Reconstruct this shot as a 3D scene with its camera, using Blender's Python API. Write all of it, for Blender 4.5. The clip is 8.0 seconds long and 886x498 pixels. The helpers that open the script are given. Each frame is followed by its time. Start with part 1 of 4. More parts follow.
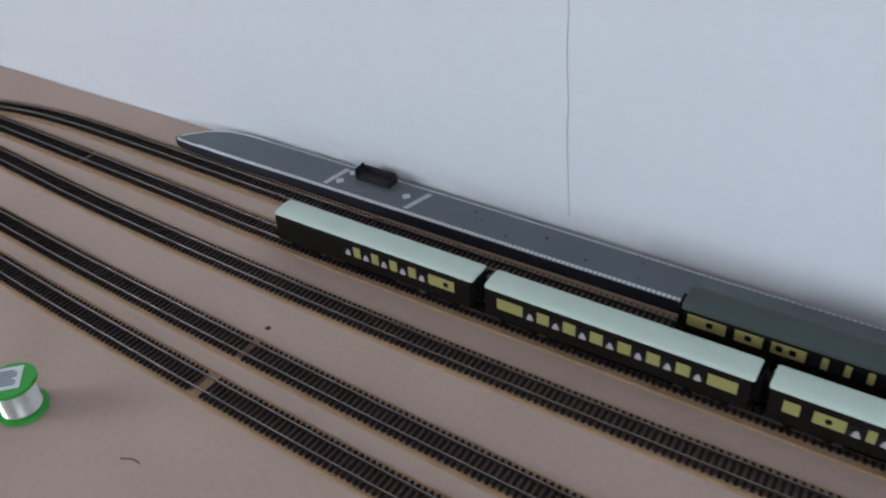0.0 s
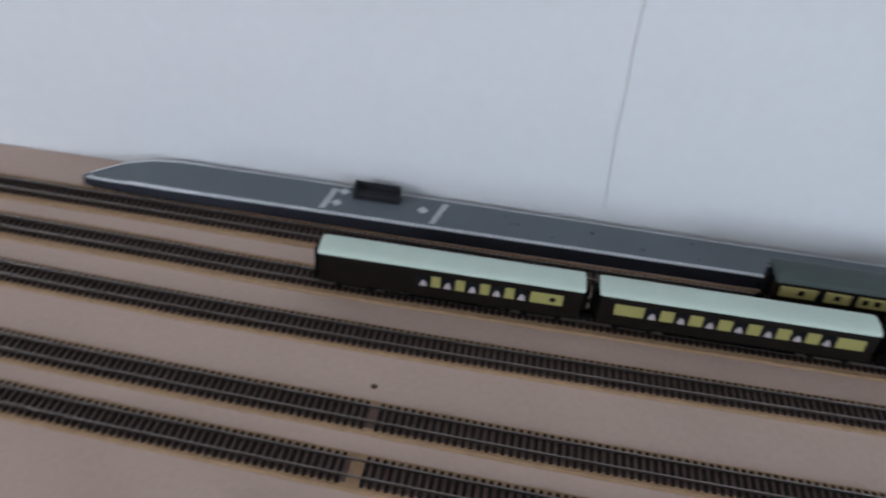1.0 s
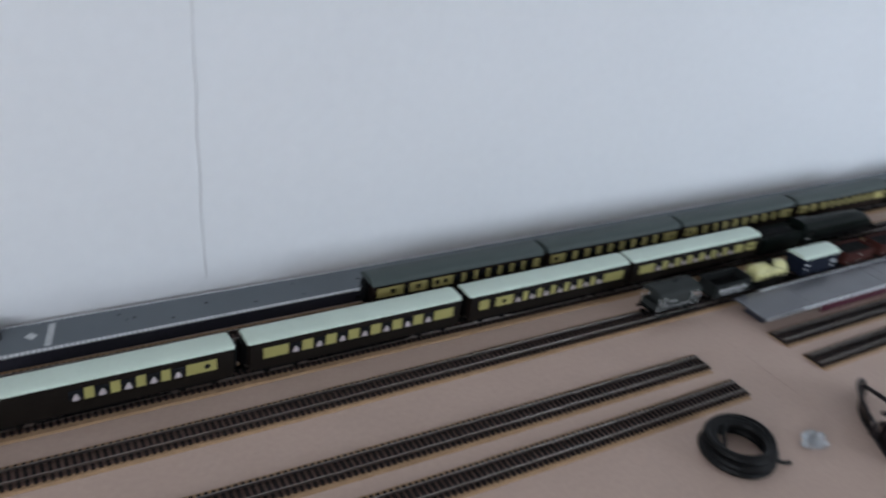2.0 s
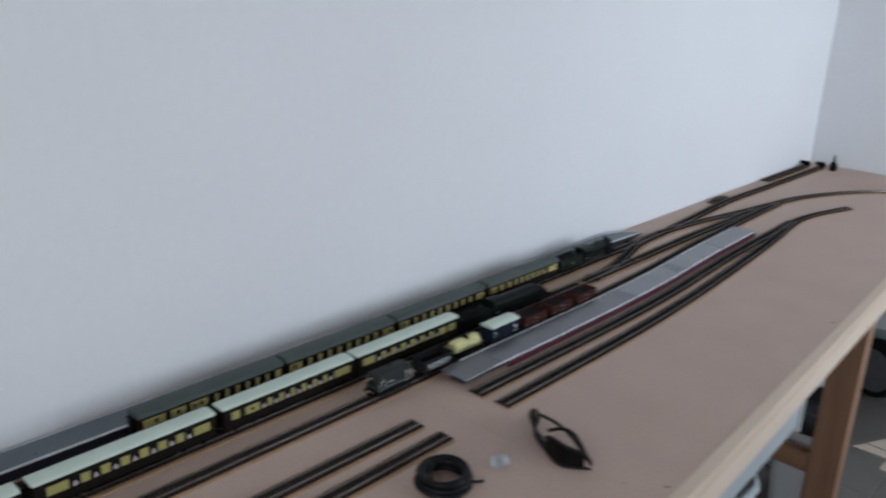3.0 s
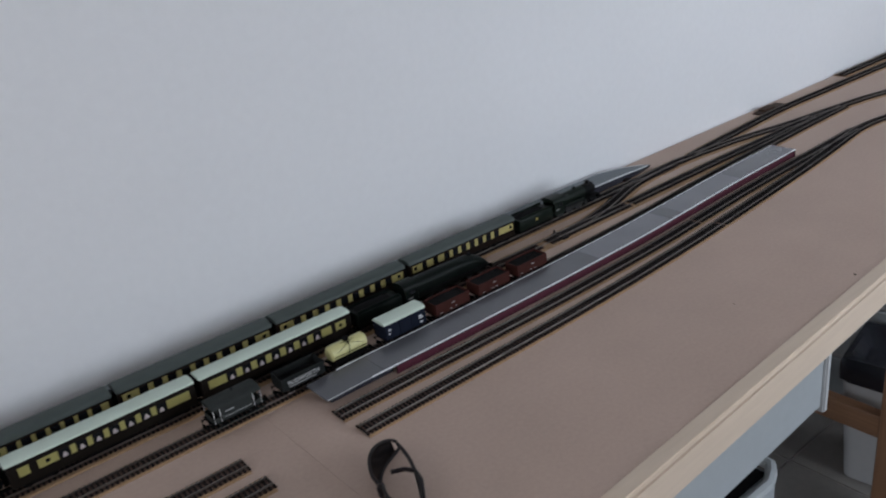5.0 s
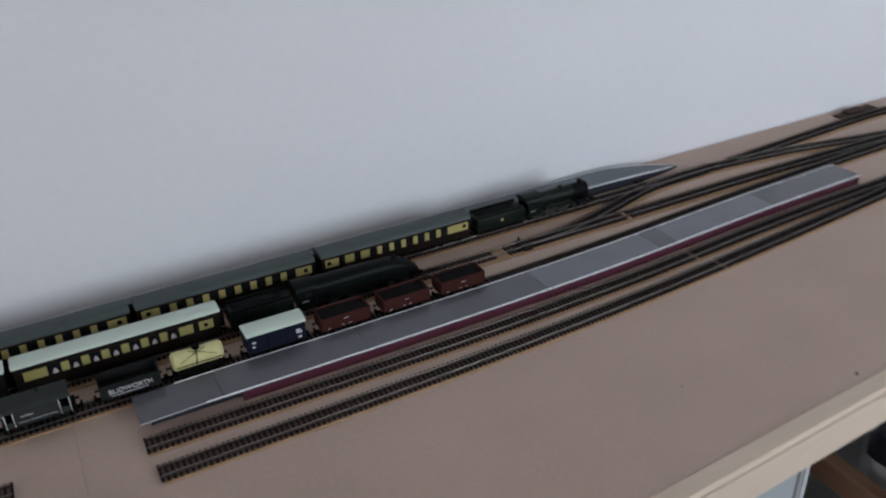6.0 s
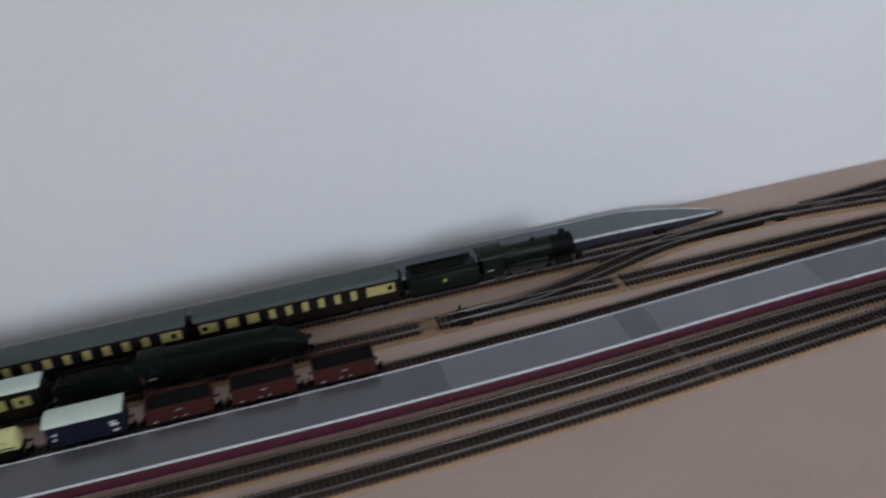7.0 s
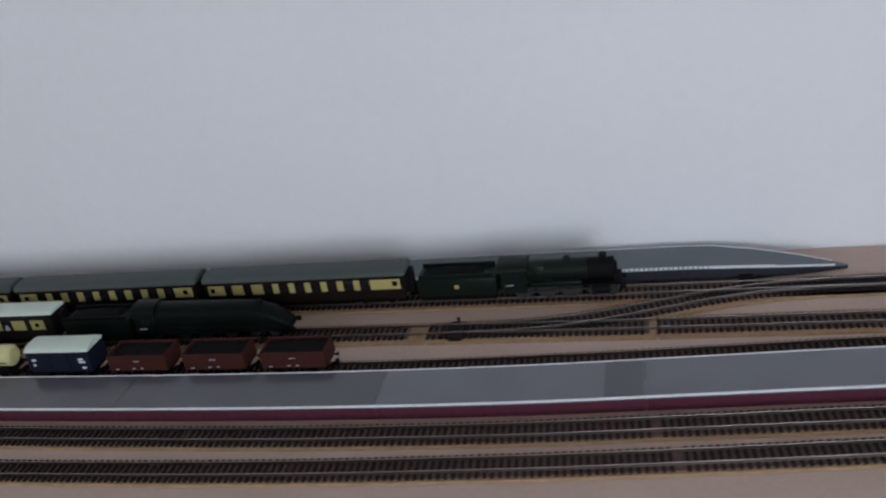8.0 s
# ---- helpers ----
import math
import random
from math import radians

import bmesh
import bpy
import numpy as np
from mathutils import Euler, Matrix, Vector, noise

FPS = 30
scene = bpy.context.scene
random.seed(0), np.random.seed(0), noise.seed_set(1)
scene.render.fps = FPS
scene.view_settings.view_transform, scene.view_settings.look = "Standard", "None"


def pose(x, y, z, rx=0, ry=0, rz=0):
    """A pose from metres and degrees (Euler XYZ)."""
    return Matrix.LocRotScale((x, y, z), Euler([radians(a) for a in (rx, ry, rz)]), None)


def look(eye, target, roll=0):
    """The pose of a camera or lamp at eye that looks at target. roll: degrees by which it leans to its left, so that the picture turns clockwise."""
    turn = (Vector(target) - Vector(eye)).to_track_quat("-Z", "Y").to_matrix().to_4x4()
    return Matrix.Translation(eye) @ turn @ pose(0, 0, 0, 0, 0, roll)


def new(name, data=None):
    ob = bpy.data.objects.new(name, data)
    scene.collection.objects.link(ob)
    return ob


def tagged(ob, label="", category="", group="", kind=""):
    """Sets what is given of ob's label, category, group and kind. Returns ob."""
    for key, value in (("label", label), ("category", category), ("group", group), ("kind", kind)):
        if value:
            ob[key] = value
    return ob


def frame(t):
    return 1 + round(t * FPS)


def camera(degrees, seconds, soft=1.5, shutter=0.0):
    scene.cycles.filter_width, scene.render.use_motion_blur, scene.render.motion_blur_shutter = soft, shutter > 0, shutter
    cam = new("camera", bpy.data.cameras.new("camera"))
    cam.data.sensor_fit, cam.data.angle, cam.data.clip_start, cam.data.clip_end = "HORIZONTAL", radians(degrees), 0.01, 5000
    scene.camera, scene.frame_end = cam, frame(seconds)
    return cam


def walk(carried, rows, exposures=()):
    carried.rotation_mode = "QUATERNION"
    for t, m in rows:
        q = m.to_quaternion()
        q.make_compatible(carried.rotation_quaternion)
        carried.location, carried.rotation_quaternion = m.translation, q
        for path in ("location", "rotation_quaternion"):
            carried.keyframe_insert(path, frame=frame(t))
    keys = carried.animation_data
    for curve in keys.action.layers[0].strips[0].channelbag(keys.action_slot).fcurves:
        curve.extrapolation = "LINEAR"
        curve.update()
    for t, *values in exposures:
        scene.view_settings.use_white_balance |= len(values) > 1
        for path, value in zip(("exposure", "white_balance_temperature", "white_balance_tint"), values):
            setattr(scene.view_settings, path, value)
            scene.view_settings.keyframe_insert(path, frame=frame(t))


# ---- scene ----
cam = camera(55.0, 8.0, soft=2.1, shutter=0.4)
PATH = [
    (0, (0.165, -0.765, 0.589), (-0.749, 0.548, -0.611), -4.1),
    (0.5, (-0.036, -0.771, 0.599), (-0.66, 0.643, -0.671), 3.4),
    (1, (-0.288, -0.838, 0.578), (-0.394, 0.724, -0.665), 6.0),
    (1.2, (-0.331, -0.833, 0.553), (-0.162, 0.805, -0.583), 9.5),
    (2.3, (-0.488, -0.992, 0.626), (0.663, 0.391, -0.247), 4.7),
    (2.5, (-0.521, -1.054, 0.66), (0.702, 0.325, -0.117), 2.8),
    (3, (-0.522, -1.18, 0.698), (0.897, 0.075, 0.055), 2.8),
    (3.2, (-0.498, -1.272, 0.723), (0.951, -0.043, 0.097), 1.7),
    (3.5, (-0.438, -1.272, 0.721), (0.996, -0.038, 0.071), -0.4),
    (4, (-0.169, -1.296, 0.703), (1.11, 0.062, -0.018), -6.3),
    (4.2, (-0.094, -1.280, 0.693), (1.133, 0.109, -0.060), -4.5),
    (4.5, (-0.052, -1.3, 0.687), (1.105, 0.129, -0.098), -5.2),
    (5.8, (0.348, -1.215, 0.666), (1.279, 0.312, -0.23), -4.3),
    (6, (0.457, -1.211, 0.675), (1.258, 0.342, -0.299), -2.0),
    (6.5, (0.622, -1.17, 0.645), (1.188, 0.479, -0.336), -5.0),
    (7, (0.948, -1.064, 0.609), (1.27, 0.643, -0.381), -7.0),
    (7.5, (1.109, -0.982, 0.552), (1.15, 0.797, -0.36), -7.4),
    (7.7, (1.177, -0.979, 0.518), (0.994, 0.782, -0.412), -6.7),
    (8, (1.336, -0.974, 0.502), (0.867, 0.758, -0.381), -9.7),
]
walk(cam, [(t, look(eye, target, roll)) for t, eye, target, roll in PATH],
     exposures=((0.0, 0.26, 6350, 10), (1.2, 0.26, 6400, 10), (2.5, 0.22, 6550, 10), (3.0, 0.09, 6600, 10), (3.5, -0.02, 6650, 11), (4.5, -0.11, 6800, 12), (6.0, -0.10, 6820, 13), (7.0, -0.12, 6850, 13), (8.0, -0.10, 6820, 14)))


# ---------------------------------------------------------------- world and lights
world = bpy.data.worlds.new("sky")
scene.world = world
world.use_nodes = True
wn = world.node_tree.nodes
sky = wn.new("ShaderNodeTexSky")
sky.sky_type, sky.sun_disc = 'NISHITA', False
sky.sun_elevation, sky.sun_rotation = radians(34), radians(115)
world.node_tree.links.new(sky.outputs[0], wn["Background"].inputs[0])
wn["Background"].inputs[1].default_value = 0.10


def lamp_area(name, eye, target, w, h, watts, colour):
    d = bpy.data.lights.new(name, 'AREA')
    d.shape, d.size, d.size_y, d.energy, d.color = 'RECTANGLE', w, h, watts, colour
    ob = new(name, d)
    ob.matrix_world = look(eye, target)
    return ob


# daylight in the openings of the two windows
lamp_area("window_daylight", (2.2, -2.93, 0.68), (2.2, 0, 0.5), 1.4, 1.36, 46, (0.755, 0.865, 1.0))
lamp_area("side_window_daylight", (-2.13, -1.75, 0.75), (0, -1.2, 0.4), 0.8, 1.0, 24, (0.87, 0.92, 1.0))
sun = bpy.data.lights.new("sun", 'SUN')
sun.energy, sun.angle, sun.color = 5.0, radians(0.5), (1.0, 0.97, 0.93)
sun_ob = new("sun", sun)
sun_ob.matrix_world = look((2.97, -0.957, -0.41), (2.46, -0.715, -0.82))

# ---------------------------------------------------------------- materials


def mat(name, colour, rough=0.6, metal=0.0, vary=0.12, scale=40.0, bump=0.0, rand=0.0, fine=400.0, coat=0.0, spec=0.5):
    """Two scales of noise on the colour, an optional bump, and a tone that differs from piece to piece."""
    m = bpy.data.materials.new(name)
    m.use_nodes = True
    nt = m.node_tree
    n, l = nt.nodes, nt.links
    b = n["Principled BSDF"]
    b.inputs["Roughness"].default_value, b.inputs["Metallic"].default_value = rough, metal
    b.inputs["Coat Weight"].default_value = coat
    b.inputs["Specular IOR Level"].default_value = spec
    tc = n.new("ShaderNodeTexCoord")
    big, small = n.new("ShaderNodeTexNoise"), n.new("ShaderNodeTexNoise")
    big.inputs["Scale"].default_value, small.inputs["Scale"].default_value = scale, fine
    big.inputs["Detail"].default_value = small.inputs["Detail"].default_value = 3
    for t in (big, small):
        l.new(tc.outputs["Object"], t.inputs["Vector"])
    add = n.new("ShaderNodeMath")
    add.operation = 'ADD'
    l.new(big.outputs["Fac"], add.inputs[0]), l.new(small.outputs["Fac"], add.inputs[1])
    last = add
    if rand:
        info = n.new("ShaderNodeObjectInfo")
        ma = n.new("ShaderNodeMath")
        ma.operation, ma.inputs[1].default_value = 'MULTIPLY_ADD', rand / max(vary, 0.01)
        l.new(info.outputs["Random"], ma.inputs[0]), l.new(add.outputs[0], ma.inputs[2])
        last = ma
    mr = n.new("ShaderNodeMapRange")
    mr.inputs["From Min"].default_value, mr.inputs["From Max"].default_value = 0.6, 1.4
    mr.inputs["To Min"].default_value, mr.inputs["To Max"].default_value = 1 - vary, 1 + vary
    mr.clamp = False
    l.new(last.outputs[0], mr.inputs["Value"])
    mx = n.new("ShaderNodeVectorMath")
    mx.operation = 'SCALE'
    mx.inputs[0].default_value = colour
    l.new(mr.outputs[0], mx.inputs["Scale"])
    l.new(mx.outputs[0], b.inputs["Base Color"])
    if bump:
        bp = n.new("ShaderNodeBump")
        bp.inputs["Strength"].default_value, bp.inputs["Distance"].default_value = bump, 0.001
        l.new(small.outputs["Fac"], bp.inputs["Height"]), l.new(bp.outputs[0], b.inputs["Normal"])
    return m


def wood(name, colour, axis, rough=0.55, vary=0.25):
    """Long grain along one axis."""
    m = mat(name, colour, rough, vary=vary, scale=1.0, fine=1.0, bump=0.15)
    n, l = m.node_tree.nodes, m.node_tree.links
    tex = [t for t in n if t.type == 'TEX_NOISE']
    tc = next(t for t in n if t.type == 'TEX_COORD')
    for t, k in zip(tex, (30.0, 160.0)):
        mp = n.new("ShaderNodeMapping")
        sc = [k, k, k]
        sc[axis] = k * 0.05
        mp.inputs["Scale"].default_value = sc
        l.new(tc.outputs["Object"], mp.inputs["Vector"]), l.new(mp.outputs[0], t.inputs["Vector"])
    return m


M_WALL = mat("painted_plaster", (0.74, 0.75, 0.77), 0.85, vary=0.025, scale=2.5, fine=60, bump=0.12)
M_CEIL = mat("ceiling_grey", (0.45, 0.44, 0.42), 0.9, vary=0.02, scale=2)
M_TILE = mat("floor_tile_glaze", (0.16, 0.148, 0.137), 0.3, vary=0.12, scale=6, fine=60, rand=0.05)
M_GROUT = mat("grout", (0.30, 0.28, 0.26), 0.9, vary=0.1)
M_BOARD = mat("hardboard", (0.47, 0.345, 0.285), 0.7, vary=0.075, scale=7, fine=160, bump=0.05)
M_PINE = wood("planed_pine", (0.63, 0.505, 0.395), 0, vary=0.06)
M_LEG = wood("stained_pine", (0.25, 0.13, 0.072), 2)
M_BRACE = wood("stained_pine_brace", (0.25, 0.13, 0.072), 1)
M_CORK = mat("cork_underlay", (0.33, 0.205, 0.115), 0.9, vary=0.25, scale=120, fine=900, bump=0.4)
M_BED_SHADE = mat("brown_bed_shade", (0.145, 0.093, 0.079), 0.8, vary=0.25, scale=90, fine=600, spec=0.15)
M_SLEEPER = mat("brown_plastic_sleeper", (0.0105, 0.0075, 0.007), 0.65, vary=0.2, scale=80, rand=0.1, spec=0.12)
M_RUST = mat("brown_turnout_plate", (0.050, 0.030, 0.022), 0.7, vary=0.4, scale=90, fine=500, bump=0.5, spec=0.15)
M_RAIL = mat("nickel_silver", (0.30, 0.265, 0.245), 0.30, 1.0, vary=0.12, scale=60)
M_PLAT = mat("printed_tarmac", (0.108, 0.126, 0.142), 0.5, vary=0.12, scale=20, fine=900)
M_PLAT_A = mat("grey_platform_top", (0.085, 0.086, 0.098), 0.27, vary=0.10, scale=16, fine=900, coat=0.2)
M_PLAT_B = mat("grey_platform_top_pale", (0.135, 0.137, 0.155), 0.27, vary=0.10, scale=16, fine=900, coat=0.2)
M_PSIDE = mat("dark_brick_side", (0.026, 0.026, 0.036), 0.75, vary=0.2, scale=200, spec=0.2)
M_RED = mat("red_brick_side", (0.080, 0.019, 0.032), 0.7, spec=0.15, vary=0.25, scale=150, fine=700)
M_WHITE = mat("white_edge_paint", (0.72, 0.74, 0.76), 0.55, vary=0.08, scale=90)
M_MARK = mat("worn_white_marking", (0.38, 0.39, 0.40), 0.6, vary=0.2, scale=300)
M_CREAM = mat("cream_paint", (0.32, 0.29, 0.098), 0.5, vary=0.06, scale=60)
M_CREAM2 = mat("pale_cream_paint", (0.39, 0.335, 0.12), 0.5, vary=0.06, scale=60)
M_UMBER = mat("umber_paint", (0.010, 0.0075, 0.006), 0.55, spec=0.06, vary=0.2, scale=60)
M_CHOC = mat("chocolate_paint", (0.012, 0.007, 0.0055), 0.55, spec=0.06, vary=0.2, scale=60)
M_ROOFW = mat("white_roof", (0.55, 0.645, 0.56), 0.5, vary=0.05, scale=30)
M_ROOFG = mat("slate_green_roof", (0.048, 0.064, 0.061), 0.6, vary=0.1, scale=30)
M_BLACK = mat("black_plastic", (0.006, 0.006, 0.0065), 0.6, spec=0.06, vary=0.25, scale=60)
M_FRAME = mat("underframe_black", (0.005, 0.0045, 0.0045), 0.75, spec=0.04, vary=0.25, scale=90)
M_TYRE = mat("wheel_steel", (0.05, 0.05, 0.05), 0.5, 0.6, vary=0.15)
M_GLASS = mat("dark_window", (0.012, 0.013, 0.015), 0.12, vary=0.1)
M_SEAT = mat("dark_grey_seat", (0.022, 0.022, 0.026), 0.6, vary=0.2, spec=0.2)
M_LETTER = mat("white_platform_lettering", (0.55, 0.57, 0.58), 0.6, vary=0.15, scale=300)
M_LAMP = mat("pale_table_lamp", (0.42, 0.36, 0.37), 0.5, vary=0.1)
M_GREEN = mat("loco_green", (0.0050, 0.0095, 0.0065), 0.42, spec=0.16, vary=0.15, scale=50)
M_GREEN2 = mat("dark_loco_green", (0.0035, 0.0060, 0.0050), 0.42, spec=0.09, vary=0.15, scale=50)
M_YELLOW = mat("yellow_crest", (0.40, 0.32, 0.09), 0.5, vary=0.1)
M_BROWN = mat("bauxite_paint", (0.048, 0.014, 0.011), 0.65, spec=0.12, vary=0.15, scale=70)
M_COAL = mat("coal_load", (0.009, 0.009, 0.0095), 0.8, spec=0.05, vary=0.5, scale=200, bump=1.0, fine=500)
M_NAVY = mat("navy_paint", (0.008, 0.011, 0.022), 0.55, spec=0.1, vary=0.15)
M_GREYV = mat("brake_van_grey", (0.030, 0.034, 0.033), 0.65, spec=0.12, vary=0.15)
M_WAGON = mat("soot_grey_wagon", (0.016, 0.018, 0.018), 0.7, spec=0.1, vary=0.2)
M_TANK = mat("buff_tank_paint", (0.56, 0.53, 0.25), 0.4, vary=0.1, scale=90)
M_SPOOLG = mat("green_plastic", (0.04, 0.36, 0.05), 0.35, vary=0.08, scale=60)
M_SOLDER = mat("tin_wire", (0.62, 0.60, 0.56), 0.35, 0.9, vary=0.1, scale=200)
M_PAPER = mat("paper_label", (0.70, 0.72, 0.74), 0.6, vary=0.04)
M_INK = mat("grey_print", (0.24, 0.25, 0.30), 0.6, vary=0.1)
M_CABLE = mat("black_cable", (0.006, 0.006, 0.0065), 0.5, spec=0.15, vary=0.2, scale=60)
M_SHADE = mat("sunglass_frame", (0.010, 0.007, 0.008), 0.45, vary=0.2, spec=0.25)
M_LENS = mat("smoked_lens", (0.010, 0.008, 0.009), 0.25, vary=0.15, spec=0.3)
M_CRACK = mat("crack_in_plaster", (0.30, 0.28, 0.28), 0.9, vary=0.3)
M_SPECK = mat("dark_speck", (0.06, 0.04, 0.03), 0.9)
M_BOXW = mat("white_plastic", (0.46, 0.47, 0.48), 0.4, vary=0.05)
M_BOXG = mat("grey_plastic", (0.30, 0.33, 0.35), 0.4, vary=0.08)
M_FROST = mat("frosted_plastic", (0.36, 0.39, 0.405), 0.4, vary=0.05)
M_BAG = mat("black_bin_liner", (0.012, 0.013, 0.018), 0.3, vary=0.3, scale=40, bump=0.8, fine=60)
M_REEL = mat("dusty_grey_plastic", (0.11, 0.115, 0.12), 0.5, vary=0.2, scale=30)
M_FRAMEW = mat("white_window_frame", (0.75, 0.75, 0.75), 0.4, vary=0.03)

clear = bpy.data.materials.new("clear_plastic")
clear.use_nodes = True
cb = clear.node_tree.nodes["Principled BSDF"]
cb.inputs["Transmission Weight"].default_value, cb.inputs["Roughness"].default_value = 0.75, 0.25
cb.inputs["Base Color"].default_value = (0.85, 0.88, 0.92, 1)

# ---------------------------------------------------------------- mesh helpers


def box(bm, x0, x1, y0, y1, z0, z1, bev=0.0, seg=1):
    g = bmesh.ops.create_cube(bm, size=1.0)["verts"]
    for v in g:
        v.co = (x0 + (v.co.x + 0.5) * (x1 - x0), y0 + (v.co.y + 0.5) * (y1 - y0), z0 + (v.co.z + 0.5) * (z1 - z0))
    if bev:
        es = list({e for v in g for e in v.link_edges})
        bmesh.ops.bevel(bm, geom=es, offset=bev, segments=seg, affect='EDGES', profile=0.5)


def cyl(bm, c, r, h, axis='z', seg=16, r2=None, m=None):
    rot = {'z': Matrix(), 'x': Matrix.Rotation(radians(90), 4, 'Y'), 'y': Matrix.Rotation(radians(90), 4, 'X')}[axis]
    bmesh.ops.create_cone(bm, cap_ends=True, segments=seg, radius1=r, radius2=r if r2 is None else r2, depth=h,
                          matrix=(m or Matrix()) @ Matrix.Translation(c) @ rot)


def prism(bm, prof, x0, x1, inset=0.0, inset_len=0.0):
    """A closed outline of (y, z) drawn out along x; the ends may draw in to round them."""
    cy = sum(p[0] for p in prof) / len(prof)
    zb = min(p[1] for p in prof)
    stations = [(x0, 1.0), (x1, 1.0)]
    if inset:
        stations = [(x0, 1 - inset), (x0 + inset_len * 0.35, 1 - inset * 0.3), (x0 + inset_len, 1.0),
                    (x1 - inset_len, 1.0), (x1 - inset_len * 0.35, 1 - inset * 0.3), (x1, 1 - inset)]
    rings = []
    for x, k in stations:
        rings.append([bm.verts.new((x, cy + (y - cy) * k, zb + (z - zb) * k)) for y, z in prof])
    for a, b in zip(rings, rings[1:]):
        for i in range(len(prof)):
            j = (i + 1) % len(prof)
            bm.faces.new((a[i], a[j], b[j], b[i]))
    bm.faces.new(rings[0][::-1]), bm.faces.new(rings[-1])
    bmesh.ops.recalc_face_normals(bm, faces=bm.faces)


def sweep(bm, pts, r, seg=8, flat=1.0):
    """A round bar along a list of points."""
    rings = []
    for i, p in enumerate(pts):
        p = Vector(p)
        d = (Vector(pts[min(i + 1, len(pts) - 1)]) - Vector(pts[max(i - 1, 0)])).normalized()
        side = d.cross(Vector((0, 0, 1)))
        side = side.normalized() if side.length > 1e-4 else Vector((1, 0, 0))
        up = side.cross(d)
        rings.append([bm.verts.new(p + side * (r * flat * math.cos(a)) + up * (r * math.sin(a)))
                      for a in [2 * math.pi * k / seg for k in range(seg)]])
    for a, b in zip(rings, rings[1:]):
        for i in range(seg):
            j = (i + 1) % seg
            bm.faces.new((a[i], a[j], b[j], b[i]))
    bm.faces.new(rings[0][::-1]), bm.faces.new(rings[-1])
    bmesh.ops.recalc_face_normals(bm, faces=bm.faces)


def mesh_of(name, bm, material, smooth=True):
    me = bpy.data.meshes.new(name)
    if smooth:
        for f in bm.faces:
            f.smooth = True
        for e in bm.edges:
            if len(e.link_faces) == 2 and e.calc_face_angle(0) > radians(38):
                e.smooth = False
    bm.to_mesh(me)
    bm.free()
    me.materials.append(material)
    return me


def part(name, bm, material, parent, label=""):
    ob = new(name, mesh_of(name, bm, material))
    ob.parent = parent
    if label:
        ob["label"] = label
    return ob


def piece(name, me, parent, m):
    ob = new(name, me)
    ob.parent = parent
    ob.matrix_basis = m
    return ob


def boxpart(name, dims, material, parent, label="", bev=0.0):
    bm = bmesh.new()
    box(bm, *dims, bev=bev)
    return part(name, bm, material, parent, label)


def thing(name, label, category, group="", kind="", at=None):
    ob = new(name)
    ob.empty_display_size = 0.02
    if at is not None:
        ob.matrix_world = at
    return tagged(ob, label, category, group, kind)


def slab(name, dims, material, label, category, bev=0.0, kind="structure"):
    bm = bmesh.new()
    box(bm, *dims, bev=bev)
    return tagged(new(name, mesh_of(name, bm, material)), label, category, kind=kind)


def spline(pts, step=0.01):
    """Catmull-Rom through plan points; gives points at even steps."""
    p = [Vector(a) for a in pts]
    p = [2 * p[0] - p[1]] + p + [2 * p[-1] - p[-2]]
    dense = []
    for i in range(1, len(p) - 2):
        for k in range(40):
            t = k / 40
            a, b, c, d = p[i - 1:i + 3]
            dense.append(0.5 * ((2 * b) + (c - a) * t + (2 * a - 5 * b + 4 * c - d) * t * t + (3 * b - a - 3 * c + d) * t ** 3))
    dense.append(p[-2])
    out, left = [dense[0]], step
    for a, b in zip(dense, dense[1:]):
        seg = (b - a).length
        pos = 0.0
        while seg - pos >= left:
            pos += left
            out.append(a + (b - a) * (pos / seg))
            left = step
        left -= seg - pos
    return out


# ---------------------------------------------------------------- room
WALL_Y, EAST_X, WEST_X, SOUTH_Y, FLOOR_Z, CEIL_Z = -0.034, 2.97, -2.2, -3.0, -0.82, 1.60
T = 0.12
slab("wall_north", (WEST_X - T, EAST_X + T, WALL_Y, WALL_Y + T, FLOOR_Z - 0.1, CEIL_Z), M_WALL, "pale blue-white painted plaster wall behind the trains", "wall")


def wall_with_hole(name, along, at, lo, hi, h0, h1, z0, z1, label):
    """A wall along x or y with one opening from h0 to h1, z0 to z1."""
    bm = bmesh.new()
    for a, b, c, d in ((lo, h0, FLOOR_Z - 0.1, CEIL_Z), (h1, hi, FLOOR_Z - 0.1, CEIL_Z), (h0, h1, FLOOR_Z - 0.1, z0), (h0, h1, z1, CEIL_Z)):
        if along == 'x':
            box(bm, a, b, at - T, at, c, d)
        else:
            box(bm, at, at + T, a, b, c, d)
    return tagged(new(name, mesh_of(name, bm, M_WALL)), label, "wall", kind="structure")


# unseen low slot, added so that the sun throws its patch on the floor
wall_with_hole("wall_east", 'y', EAST_X, SOUTH_Y, WALL_Y, -1.15, -0.84, -0.64, -0.17, "pale painted plaster end wall with an added slot for sun")
wall_with_hole("wall_south", 'x', SOUTH_Y, WEST_X - T, EAST_X + T, 1.5, 2.9, 0.0, 1.36, "pale painted plaster wall with a wide window")
wall_with_hole("wall_west", 'y', WEST_X - T, SOUTH_Y, WALL_Y, -2.15, -1.35, 0.25, 1.25, "pale painted plaster side wall with a window")
# closes the room out of view; its grey keeps the bounced light low
slab("ceiling", (WEST_X - T, EAST_X + T, SOUTH_Y - T, WALL_Y + T, CEIL_Z, CEIL_Z + 0.1), M_CEIL, "unseen ceiling, toned grey to hold down bounced light", "ceiling")
